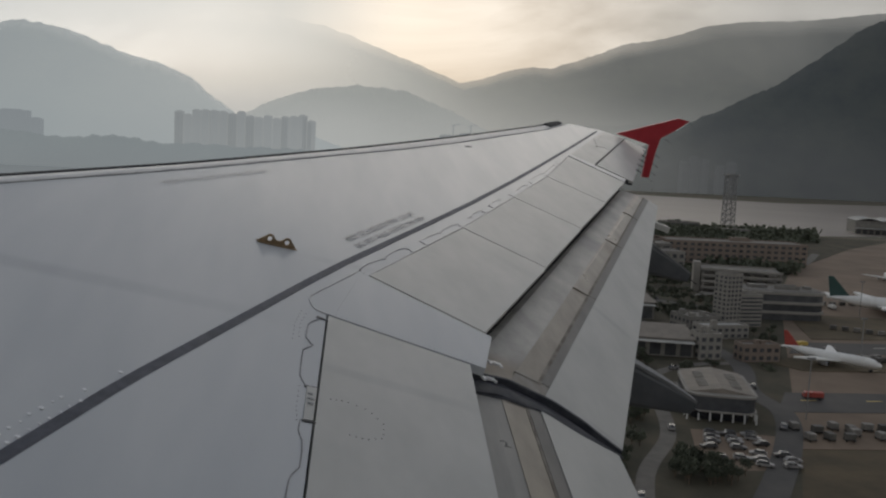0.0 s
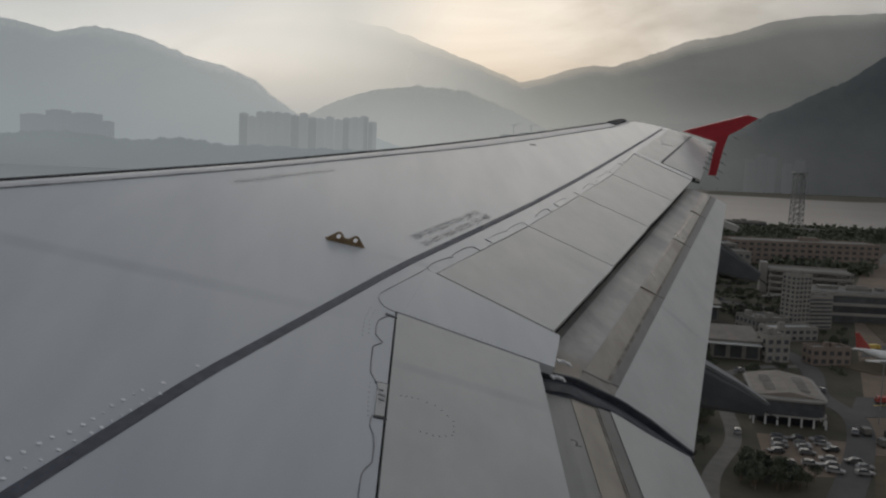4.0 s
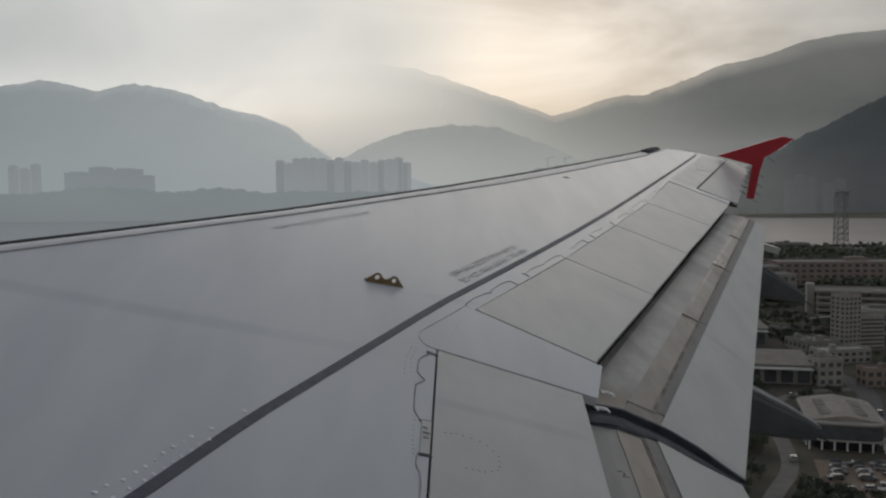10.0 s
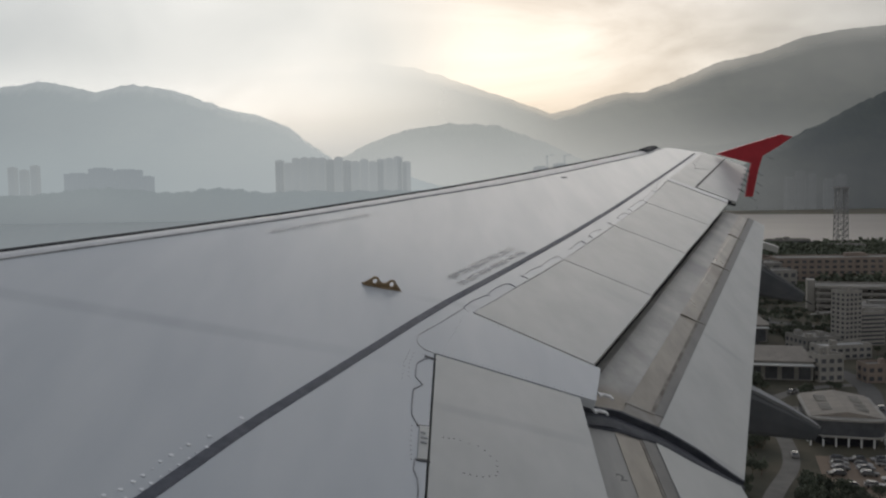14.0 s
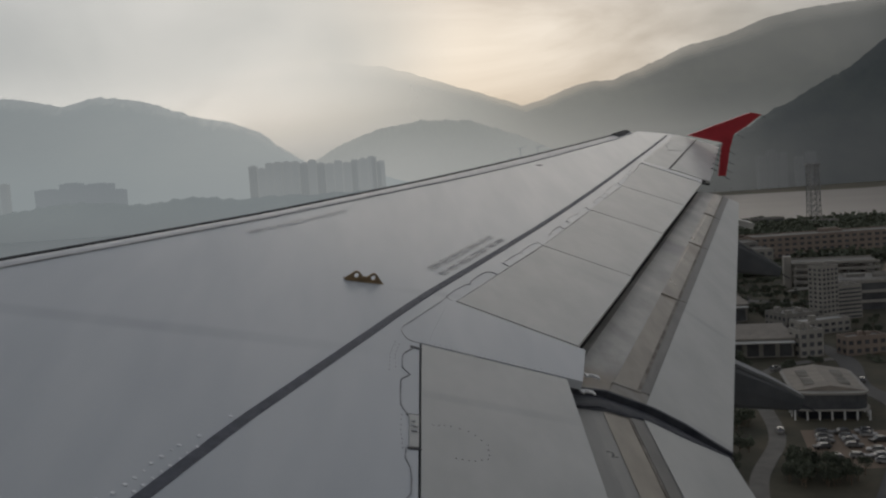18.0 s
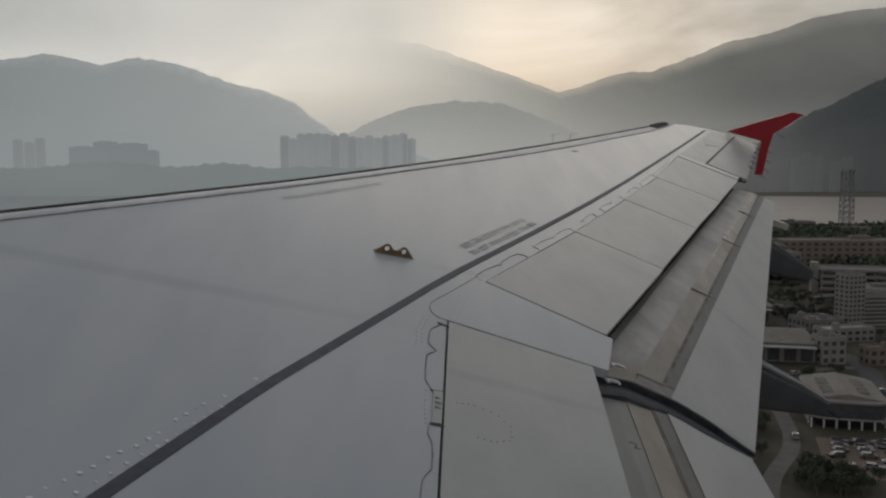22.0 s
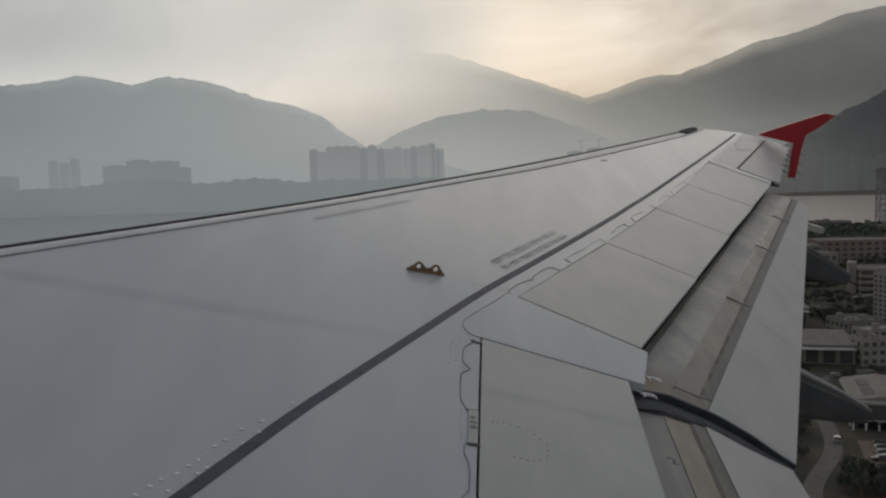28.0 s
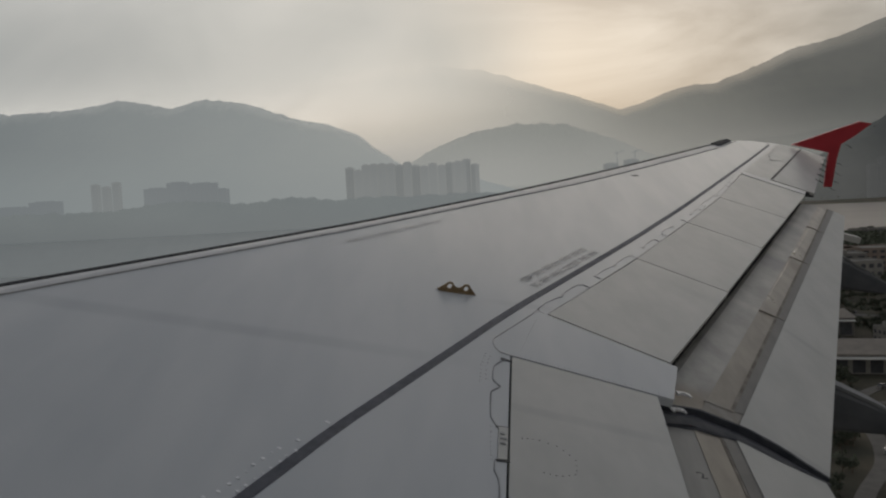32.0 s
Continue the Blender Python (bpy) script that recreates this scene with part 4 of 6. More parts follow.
flat_piece("water", [(40, 1130), (240, 1060), (400, 985), (520, 950), (640, 985), (900, 1060), (4000, 1150), (4000, 2300), (1500, 2200), (1080, 2040), (700, 2240), (40, 2600)], 0.3, M["water"], "calm pale water of a narrow bay")
flat_piece("bay_water", [(-4000, 700), (-120, 700), (39, 1130), (39, 2600), (-4000, 2700)], 0.3, M["bay_water"], "grey-blue hazy water of the open bay", "water")
flat_piece("parkland", [(20, 120), (74, 120), (111, 188), (259, 480), (329, 600), (498, 800), (630, 930), (520, 944), (300, 1030), (60, 1100)], 0.22, M["park"], "dark green parkland and scrub beside the airport", "grass", kind="stuff")

flat_piece("parking_yard", [(87, 190), (104, 189), (119, 215), (97, 221)], 0.27, M["apron"], "bare brown yard with parked cars", "car park")


def smooth_line(points, steps=8):
    """Points along a smooth curve through the given ones."""
    out = []
    for i in range(len(points) - 1):
        q = [Vector(points[min(max(i + k, 0), len(points) - 1)]) for k in (-1, 0, 1, 2)]
        for j in range(steps):
            t = j / steps
            out.append(0.5 * (2 * q[1] + (q[2] - q[0]) * t + (2 * q[0] - 5 * q[1] + 4 * q[2] - q[3]) * t * t + (3 * q[1] - q[0] - 3 * q[2] + q[3]) * t ** 3))
    return out + [Vector(points[-1])]


ROADS = [
    ([(60, 150), (72, 186), (88, 214), (96, 240), (100, 262), (110, 282), (128, 296), (146, 300)], 4.2, "pale_road", "pale winding road through dark parkland"),
    ([(124, 262), (117, 268), (108, 270), (100, 262)], 3.4, "pale_road", "short pale link road behind a glazed hall"),
    ([(118, 440), (138, 385), (149, 330), (147, 296), (134, 262), (132, 236), (116, 204), (90, 165), (70, 140)], 7.0, "asphalt", "grey two-lane road past low buildings"),
    ([(150, 470), (182, 432), (206, 420), (232, 440), (262, 500), (292, 590)], 6.0, "asphalt", "grey road round the car park"),
    ([(210, 700), (250, 616), (292, 590), (360, 640), (430, 740)], 7.0, "pale_road", "pale road before the hotel"),
]
ROAD_POINTS = []
for k, (points, wide, mat, label) in enumerate(ROADS):
    way = smooth_line(points)
    ROAD_POINTS += [(q.x, q.y, wide / 2) for q in way]
    bm = bmesh.new()
    tops, bottoms = [], []
    for i, q in enumerate(way):
        d = (way[min(i + 1, len(way) - 1)] - way[max(i - 1, 0)]).normalized() * wide / 2
        z = 0.30 + 0.006 * k
        tops.append([Vector((q.x - d.y, q.y + d.x, z)), Vector((q.x + d.y, q.y - d.x, z))])
        bottoms.append([v - Vector((0, 0, 0.2)) for v in tops[-1]])
    grid_solid(bm, tops, bottoms)
    tagged(part("road", bm, M[mat]), label, "road", kind="structure")


def mound_height(x, y):
    """The low wooded hill behind the buildings."""
    u, v = (x - 285) / 150, (y - 790) / 130
    return 9 * max(0.0, 1 - u * u - v * v) ** 0.8


bm = bmesh.new()
grid = [[bm.verts.new((135 + 300 * i / 40, 660 + 260 * j / 32, mound_height(135 + 300 * i / 40, 660 + 260 * j / 32) + 0.1)) for i in range(41)] for j in range(33)]
for r0, r1 in zip(grid, grid[1:]):
    for i in range(40):
        bm.faces.new((r0[i], r0[i + 1], r1[i + 1], r1[i]))
tagged(part("wooded_hill", bm, M["park"], smooth=True), "low dark wooded hill by the shore", "hill", kind="structure")


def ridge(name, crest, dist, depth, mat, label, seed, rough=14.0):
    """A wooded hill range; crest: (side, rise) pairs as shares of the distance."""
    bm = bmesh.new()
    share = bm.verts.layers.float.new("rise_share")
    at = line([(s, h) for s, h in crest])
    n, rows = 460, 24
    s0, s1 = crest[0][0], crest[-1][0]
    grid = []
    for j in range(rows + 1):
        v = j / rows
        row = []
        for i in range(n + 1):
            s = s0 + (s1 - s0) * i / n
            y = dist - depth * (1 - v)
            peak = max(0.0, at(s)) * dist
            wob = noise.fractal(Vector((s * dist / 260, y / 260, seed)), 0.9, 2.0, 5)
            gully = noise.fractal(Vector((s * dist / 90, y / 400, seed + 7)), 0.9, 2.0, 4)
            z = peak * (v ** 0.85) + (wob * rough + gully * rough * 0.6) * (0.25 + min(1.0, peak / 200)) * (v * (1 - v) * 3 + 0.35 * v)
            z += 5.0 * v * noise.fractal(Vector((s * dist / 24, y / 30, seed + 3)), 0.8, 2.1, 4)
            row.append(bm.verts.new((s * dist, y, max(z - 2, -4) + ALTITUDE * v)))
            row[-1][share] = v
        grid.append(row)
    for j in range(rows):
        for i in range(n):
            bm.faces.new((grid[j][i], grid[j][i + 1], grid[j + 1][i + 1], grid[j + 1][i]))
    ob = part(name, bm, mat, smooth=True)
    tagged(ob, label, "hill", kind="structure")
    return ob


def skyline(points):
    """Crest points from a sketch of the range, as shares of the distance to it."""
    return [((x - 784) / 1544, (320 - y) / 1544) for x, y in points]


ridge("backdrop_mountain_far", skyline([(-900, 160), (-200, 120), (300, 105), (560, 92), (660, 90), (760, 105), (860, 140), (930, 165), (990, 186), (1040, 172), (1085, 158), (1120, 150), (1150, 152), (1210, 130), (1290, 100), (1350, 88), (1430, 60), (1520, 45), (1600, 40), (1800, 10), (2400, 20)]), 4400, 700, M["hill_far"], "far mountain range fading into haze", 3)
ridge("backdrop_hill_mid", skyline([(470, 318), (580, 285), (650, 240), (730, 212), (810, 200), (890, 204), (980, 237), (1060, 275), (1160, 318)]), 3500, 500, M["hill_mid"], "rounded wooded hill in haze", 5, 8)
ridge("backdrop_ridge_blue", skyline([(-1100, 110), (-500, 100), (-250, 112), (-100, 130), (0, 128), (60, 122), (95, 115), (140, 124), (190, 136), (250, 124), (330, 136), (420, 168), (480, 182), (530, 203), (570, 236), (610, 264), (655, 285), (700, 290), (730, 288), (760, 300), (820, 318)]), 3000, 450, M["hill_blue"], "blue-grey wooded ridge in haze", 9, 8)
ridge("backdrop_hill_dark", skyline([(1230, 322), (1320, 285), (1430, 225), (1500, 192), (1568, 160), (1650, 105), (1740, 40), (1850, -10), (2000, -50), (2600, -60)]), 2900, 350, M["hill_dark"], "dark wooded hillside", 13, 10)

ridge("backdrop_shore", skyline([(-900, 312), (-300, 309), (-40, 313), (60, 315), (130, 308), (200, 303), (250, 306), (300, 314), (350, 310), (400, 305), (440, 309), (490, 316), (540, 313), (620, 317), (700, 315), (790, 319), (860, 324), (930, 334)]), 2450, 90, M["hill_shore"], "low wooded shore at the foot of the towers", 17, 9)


# ---- painted haze: glowing see-through sheets, part of the far backdrop ----
def haze_sheet_material(name, tones, across, low, high, base_fac, top_fac, clear=None, scale=0.0012, fade=None):
    """Haze painted as a glowing, partly see-through material. tones: (place, colour) across x; low: heights where the
    ground haze ends; high: where the cloud base begins.
    """
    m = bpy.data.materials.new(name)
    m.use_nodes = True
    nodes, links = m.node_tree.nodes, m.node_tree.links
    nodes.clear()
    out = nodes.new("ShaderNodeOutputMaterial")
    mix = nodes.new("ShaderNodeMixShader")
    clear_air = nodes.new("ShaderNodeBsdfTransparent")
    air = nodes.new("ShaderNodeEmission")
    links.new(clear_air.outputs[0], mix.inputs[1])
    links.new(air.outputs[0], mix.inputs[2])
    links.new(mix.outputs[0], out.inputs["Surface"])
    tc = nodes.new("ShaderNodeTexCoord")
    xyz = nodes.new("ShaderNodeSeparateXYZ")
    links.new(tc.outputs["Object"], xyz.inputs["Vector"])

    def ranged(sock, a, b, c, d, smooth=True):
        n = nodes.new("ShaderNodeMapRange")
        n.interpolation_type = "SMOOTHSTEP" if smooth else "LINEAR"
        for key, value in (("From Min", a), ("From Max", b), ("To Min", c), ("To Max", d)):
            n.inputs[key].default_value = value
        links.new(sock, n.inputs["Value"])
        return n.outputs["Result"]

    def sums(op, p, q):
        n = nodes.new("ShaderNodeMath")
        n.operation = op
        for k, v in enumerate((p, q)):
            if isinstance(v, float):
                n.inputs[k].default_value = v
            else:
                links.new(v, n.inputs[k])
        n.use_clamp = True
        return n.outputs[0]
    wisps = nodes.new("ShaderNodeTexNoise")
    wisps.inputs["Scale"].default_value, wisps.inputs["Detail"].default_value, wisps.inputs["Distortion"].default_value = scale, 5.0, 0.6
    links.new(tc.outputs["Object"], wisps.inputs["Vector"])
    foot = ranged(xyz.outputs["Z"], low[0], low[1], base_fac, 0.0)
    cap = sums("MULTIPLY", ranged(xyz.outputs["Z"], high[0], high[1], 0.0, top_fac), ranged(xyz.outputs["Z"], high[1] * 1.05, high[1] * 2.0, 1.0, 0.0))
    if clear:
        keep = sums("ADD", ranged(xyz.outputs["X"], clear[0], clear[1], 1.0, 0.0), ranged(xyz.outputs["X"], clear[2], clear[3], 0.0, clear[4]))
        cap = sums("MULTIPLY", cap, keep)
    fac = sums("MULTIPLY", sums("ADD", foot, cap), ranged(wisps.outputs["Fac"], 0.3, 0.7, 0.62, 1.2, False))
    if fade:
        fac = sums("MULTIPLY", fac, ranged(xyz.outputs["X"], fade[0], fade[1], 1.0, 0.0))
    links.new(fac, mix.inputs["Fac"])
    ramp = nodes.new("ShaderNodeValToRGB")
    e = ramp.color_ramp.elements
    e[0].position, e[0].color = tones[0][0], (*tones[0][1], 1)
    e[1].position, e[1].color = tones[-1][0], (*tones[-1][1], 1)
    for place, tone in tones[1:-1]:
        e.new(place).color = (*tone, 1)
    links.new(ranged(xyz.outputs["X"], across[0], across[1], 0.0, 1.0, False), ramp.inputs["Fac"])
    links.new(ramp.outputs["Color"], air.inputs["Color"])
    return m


def haze_sheet(dist, height, mat):
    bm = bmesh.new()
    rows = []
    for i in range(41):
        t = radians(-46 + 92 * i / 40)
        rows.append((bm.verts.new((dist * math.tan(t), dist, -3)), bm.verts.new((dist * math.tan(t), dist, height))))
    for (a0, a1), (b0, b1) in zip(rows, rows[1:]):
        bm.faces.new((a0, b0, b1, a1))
    ob = part("backdrop_haze_sheet", bm, mat)
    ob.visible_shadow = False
    tagged(ob, "thin glowing sheet of painted haze before the hills", "mist", kind="structure")


haze_sheet(3950, 1500, haze_sheet_material("haze_far", ((0.0, (0.68, 0.685, 0.67)), (0.35, (0.70, 0.695, 0.66)), (0.55, (0.50, 0.48, 0.43)), (0.72, (0.30, 0.295, 0.275)), (1.0, (0.16, 0.163, 0.16))), (-2200, 2600), (60.0, 420.0), (300.0, 720.0), 0.55, 0.9, (-350, 330, 900, 2000, 0.35)))
haze_sheet(3120, 1350, haze_sheet_material("haze_mid", ((0.0, (0.50, 0.515, 0.51)), (0.5, (0.42, 0.425, 0.41)), (0.75, (0.24, 0.245, 0.24)), (1.0, (0.13, 0.135, 0.135))), (-2200, 2300), (40.0, 400.0), (330.0, 650.0), 0.55, 0.35, (-700, 200, 1000, 1900, 0.25), 0.0015))
haze_sheet(2530, 1150, haze_sheet_material("haze_near", ((0.0, (0.22, 0.255, 0.275)), (0.45, (0.33, 0.35, 0.355)), (0.65, (0.22, 0.225, 0.22)), (0.8, (0.08, 0.084, 0.088)), (1.0, (0.045, 0.048, 0.051))), (-1800, 2000), (60.0, 330.0), (250.0, 560.0), 0.42, 0.5, (-1400, -500, 700, 1500, 0.3), 0.0015))
# nearer low sheet, added to veil the water line on the left
haze_sheet(1000, 110, haze_sheet_material("haze_low", ((0.0, (0.135, 0.158, 0.172)), (1.0, (0.205, 0.222, 0.23))), (-900, 0), (30.0, 74.0), (300.0, 400.0), 0.75, 0.0, None, 0.004, (-260, -20)))


# ---- far buildings over the bay ----
def tower(name, w, d, h, mat, label, group=""):
    e = thing(name, label, "tower block", group)
    bm = bmesh.new()
    add_box(bm, -w / 2, w / 2, -d / 2, d / 2, -1, h)
    part("tower_body", bm, M[mat], e)
    bays = max(4, int(w / 14))
    for k in range(bays):
        bm = bmesh.new()
        x = -w / 2 + w * (k + 0.5) / bays
        add_box(bm, x - w * 0.28 / bays, x + w * 0.28 / bays, -d / 2 - 1.8, -d / 2, -1, h + (2.5 if w > 100 else -2) - 3 * (k % 2))
        part("bay", bm, M[mat], e)
    for k in range(bays - 1):
        bm = bmesh.new()
        x = -w / 2 + w * (k + 1) / bays
        add_box(bm, x - w * 0.12 / bays, x + w * 0.12 / bays, -d / 2 - 0.25, -d / 2, 4, h - 5)
        part("window_strip", bm, M[mat if mat == "tower_dim_haze" else "block_haze"], e)
    bm = bmesh.new()
    add_box(bm, -w * 0.3, w * 0.25, -d * 0.3, d * 0.3, h, h + 2.5)
    part("roof_house", bm, M[mat], e)
    return e


rng = random.Random(4)
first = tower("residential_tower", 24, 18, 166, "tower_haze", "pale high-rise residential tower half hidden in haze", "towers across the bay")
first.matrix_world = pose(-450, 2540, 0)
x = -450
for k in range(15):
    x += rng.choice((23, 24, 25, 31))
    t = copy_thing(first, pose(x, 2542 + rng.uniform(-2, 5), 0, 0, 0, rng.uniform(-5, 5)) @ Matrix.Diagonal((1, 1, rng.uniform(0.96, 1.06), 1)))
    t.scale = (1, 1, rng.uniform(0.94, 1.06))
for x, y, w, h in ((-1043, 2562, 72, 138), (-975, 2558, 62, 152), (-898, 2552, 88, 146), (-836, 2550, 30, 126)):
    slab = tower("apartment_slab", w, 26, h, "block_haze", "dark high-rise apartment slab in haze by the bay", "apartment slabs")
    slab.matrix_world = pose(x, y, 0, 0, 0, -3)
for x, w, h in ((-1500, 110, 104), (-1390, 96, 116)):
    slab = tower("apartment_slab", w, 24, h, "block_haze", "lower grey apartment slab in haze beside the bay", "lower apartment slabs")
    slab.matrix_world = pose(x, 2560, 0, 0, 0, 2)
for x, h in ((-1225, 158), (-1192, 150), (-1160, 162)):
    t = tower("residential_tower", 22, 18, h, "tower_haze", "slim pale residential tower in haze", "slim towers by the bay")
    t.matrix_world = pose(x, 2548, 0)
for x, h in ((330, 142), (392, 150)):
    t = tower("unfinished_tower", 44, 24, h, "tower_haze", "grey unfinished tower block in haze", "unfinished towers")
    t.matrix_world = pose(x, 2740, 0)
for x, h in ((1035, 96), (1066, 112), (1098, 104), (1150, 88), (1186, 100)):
    t = tower("residential_tower", 24, 18, h, "tower_dim_haze", "dim grey residential tower across the narrow bay", "towers beyond the narrow bay")
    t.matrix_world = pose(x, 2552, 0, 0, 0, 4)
for x in (350, 405):
    e = thing("tower_crane", "thin construction crane on an unfinished tower", "crane", "cranes", place=pose(x, 2740, 150))
    bm = bmesh.new()
    rod(bm, (0, 0, -12), (0, 0, 26), 1.1)
    part("crane_mast", bm, M["block_haze"], e)
    bm = bmesh.new()
    rod(bm, (-8, 0, 22), (22, 0, 30), 0.9)
    part("jib", bm, M["block_haze"], e)


# ---- airport and town ----
def window_mesh(w, h):
    bm = bmesh.new()
    add_box(bm, -w / 2, w / 2, -0.12, 0.12, -h / 2, h / 2)
    return mesh_from("window", bm, M["dark_glass"])


def building(name, label, category, x, y, w, d, h, turn, wall, floors, bays, roof="flat_roof", group="", strip=False):
    e = thing(name, label, category, group, place=pose(x, y, 0.1, 0, 0, turn))
    bm = bmesh.new()
    add_box(bm, -w / 2, w / 2, -d / 2, d / 2, -0.5, h)
    part("wall", bm, M[wall], e)
    bm = bmesh.new()
    add_box(bm, -w / 2 + 0.4, w / 2 - 0.4, -d / 2 + 0.4, d / 2 - 0.4, h, h + 0.25)
    part("roof", bm, M[roof], e)
    for x0, x1, y0, y1 in ((-w / 2, w / 2, -d / 2, -d / 2 + 0.4), (-w / 2, w / 2, d / 2 - 0.4, d / 2), (-w / 2, -w / 2 + 0.4, -d / 2 + 0.4, d / 2 - 0.4), (w / 2 - 0.4, w / 2, -d / 2 + 0.4, d / 2 - 0.4)):
        bm = bmesh.new()
        add_box(bm, x0, x1, y0, y1, h, h + 1.0)
        part("parapet", bm, M[wall], e)
    for k in range(rng.randint(1, 3)):
        bm = bmesh.new()
        cx, cy = rng.uniform(-0.3, 0.3) * w, rng.uniform(-0.3, 0.3) * d
        add_box(bm, cx - w * 0.06, cx + w * 0.06, cy - d * 0.1, cy + d * 0.1, h + 0.25, h + rng.uniform(1.8, 3.2))
        part("roof_house", bm, M[wall], e)
    storey = h / floors
    if strip:
        wm = window_mesh(w * 0.94, storey * 0.45)
        sm = window_mesh(d * 0.9, storey * 0.45)
        for f in range(floors):
            for mesh, place in ((wm, pose(0, -d / 2, storey * (f + 0.55))), (sm, pose(-w / 2, 0, storey * (f + 0.55), 0, 0, 90))):
                o = new("window", mesh)
                o.parent, o.matrix_local = e, place
    else:
        wm = window_mesh(w / bays * 0.55, storey * 0.5)
        side = max(1, int(bays * d / w))
        for f in range(floors):
            for k in range(bays):
                o = new("window", wm)
                o.parent, o.matrix_local = e, pose(-w / 2 + w * (k + 0.5) / bays, -d / 2, storey * (f + 0.55))
            for k in range(side):
                o = new("window", wm)
                o.parent, o.matrix_local = e, pose(-w / 2, -d / 2 + d * (k + 0.5) / side, storey * (f + 0.55), 0, 0, 90)
    return e


building("hotel", "long pinkish hotel block with rows of dark windows", "hotel", 300, 648, 120, 30, 16, -4, "pink_wall", 4, 22)
building("hotel_wing", "pinkish hotel wing with dark windows", "hotel", 246, 680, 16, 70, 16, -4, "pink_wall", 4, 4)
building("office_tower", "pale slim office tower with striped windows", "office tower", 176, 372, 9, 8, 24, 20, "pale_wall", 12, 4)
building("office_block", "pale office block with dark window bands", "office block", 188, 378, 12, 8, 14, 8, "pale_wall", 8, 4, strip=True)
building("office_annex", "low concrete annex with a cluttered flat roof", "annex", 159, 366, 16, 15, 6, 12, "concrete", 2, 6)
building("office_annex", "long low annex with a pale flat roof", "annex", 163, 349, 22, 9, 5, 10, "pale_wall", 2, 7, roof="steel_roof")
building("workshop", "beige three-storey workshop building", "workshop", 139, 309, 9, 8, 9, 6, "pale_wall", 3, 3)
building("workshop", "low wide beige workshop with a flat roof", "workshop", 158, 306, 15, 7, 6, 4, "pink_wall", 2, 5)


def warehouse(x, y, w, d, h, turn, label):
    e = thing("warehouse", label, "warehouse", "warehouses", place=pose(x, y, 0.1, 0, 0, turn))
    bm = bmesh.new()
    add_box(bm, -w / 2, w / 2, -d / 2, d / 2, -0.5, h)
    part("wall", bm, M["concrete"], e)
    n = max(3, int(d / 6))
    for k in range(n):
        y0, y1 = -d / 2 + d * k / n, -d / 2 + d * (k + 1) / n
        tops = [[Vector((px, y0 - 0.3, h + 0.1)), Vector((px, (y0 + y1) / 2, h + 1.0)), Vector((px, y1 - 0.5, h + 0.1))] for px in (-w / 2 - 0.6, w / 2 + 0.6)]
        bm = bmesh.new()
        grid_solid(bm, tops, [[q - Vector((0, 0, 0.25)) for q in row] for row in tops])
        part("roof_bay", bm, M["roof_tan"], e)
        for cx, half in ((-0.2 * w, 0.2 * w), (0.24 * w, 0.17 * w)):
            bm = bmesh.new()
            add_box(bm, cx - half, cx + half, y1 - 1.5, y1 - 0.9, h + 0.45, h + 0.62)
            part("skylight", bm, M["dark_glass"], e)
    bm = bmesh.new()
    add_box(bm, -w / 2, w / 2, -d / 2 - 4, -d / 2, h - 1.2, h - 0.8)
    part("canopy", bm, M["steel_roof"], e)
    for k in range(6):
        bm = bmesh.new()
        cx = -w / 2 + w * (k + 0.5) / 6
        add_box(bm, cx - w * 0.06, cx + w * 0.06, -d / 2 - 0.1, -d / 2 + 0.1, 0.6, h - 1.8)
        part("dock_door", bm, M["dark_glass"], e)


warehouse(121, 326, 34, 30, 7, -14, "wide grey warehouse with ribbed roof and skylights")
warehouse(130, 402, 40, 26, 8, -10, "long grey warehouse with a ribbed roof")
for k in range(4):
    e = thing("storage_tank", "white round storage tank among trees", "tank", "storage tanks", place=pose(248 + 13 * (k % 2) + 3 * (k // 2), 528 + 14 * (k // 2), 0.2))
    bm = bmesh.new()
    rod(bm, (0, 0, 0), (0, 0, 6.5), 5.2, 24)
    part("shell", bm, M["tank_white"], e)
    bm = bmesh.new()
    loft(bm, [[Vector((r * math.cos(2 * math.pi * q / 24), r * math.sin(2 * math.pi * q / 24), z)) for q in range(24)] for r, z in ((5.4, 6.5), (5.4, 6.8), (2.6, 7.5), (0.4, 7.8))])
    part("roof", bm, M["tank_white"], e)
    bm = bmesh.new()
    rod(bm, (-5.4, 0, 0), (-5.4, 0, 7), 0.12, 5)
    part("ladder", bm, M["mast_steel"], e)


def round_plan(w, d, r, z):
    pts = []
    for cx, cy, t0 in ((w / 2 - r, d / 2 - r, 0), (-w / 2 + r, d / 2 - r, 90), (-w / 2 + r, -d / 2 + r, 180), (w / 2 - r, -d / 2 + r, 270)):
        for k in range(7):
            t = radians(t0 + 15 * k)
            pts.append(Vector((cx + r * math.cos(t), cy + r * math.sin(t), z)))
    return pts


def drum(bm, w, d, r, z0, z1):
    low, top = ([bm.verts.new(p) for p in round_plan(w, d, r, z)] for z in (z0, z1))
    n = len(low)
    for k in range(n):
        bm.faces.new((low[k], low[(k + 1) % n], top[(k + 1) % n], top[k]))
    bm.faces.new(top)
    bm.faces.new(list(reversed(low)))


hall = thing("glazed_hall", "low hall with pitched tan roof, rounded dark glazing and white posts", "hall", place=pose(113, 242, 0.2, 0, 0, -16))
bm = bmesh.new()
drum(bm, 19, 30, 4, 3.0, 7.0)
part("glazing", bm, M["dark_glass"], hall)
bm = bmesh.new()
drum(bm, 16, 27, 3, -0.2, 3.0)
part("base_wall", bm, M["cavity"], hall)
bm = bmesh.new()
drum(bm, 19.8, 30.8, 4.3, 7.0, 7.5)
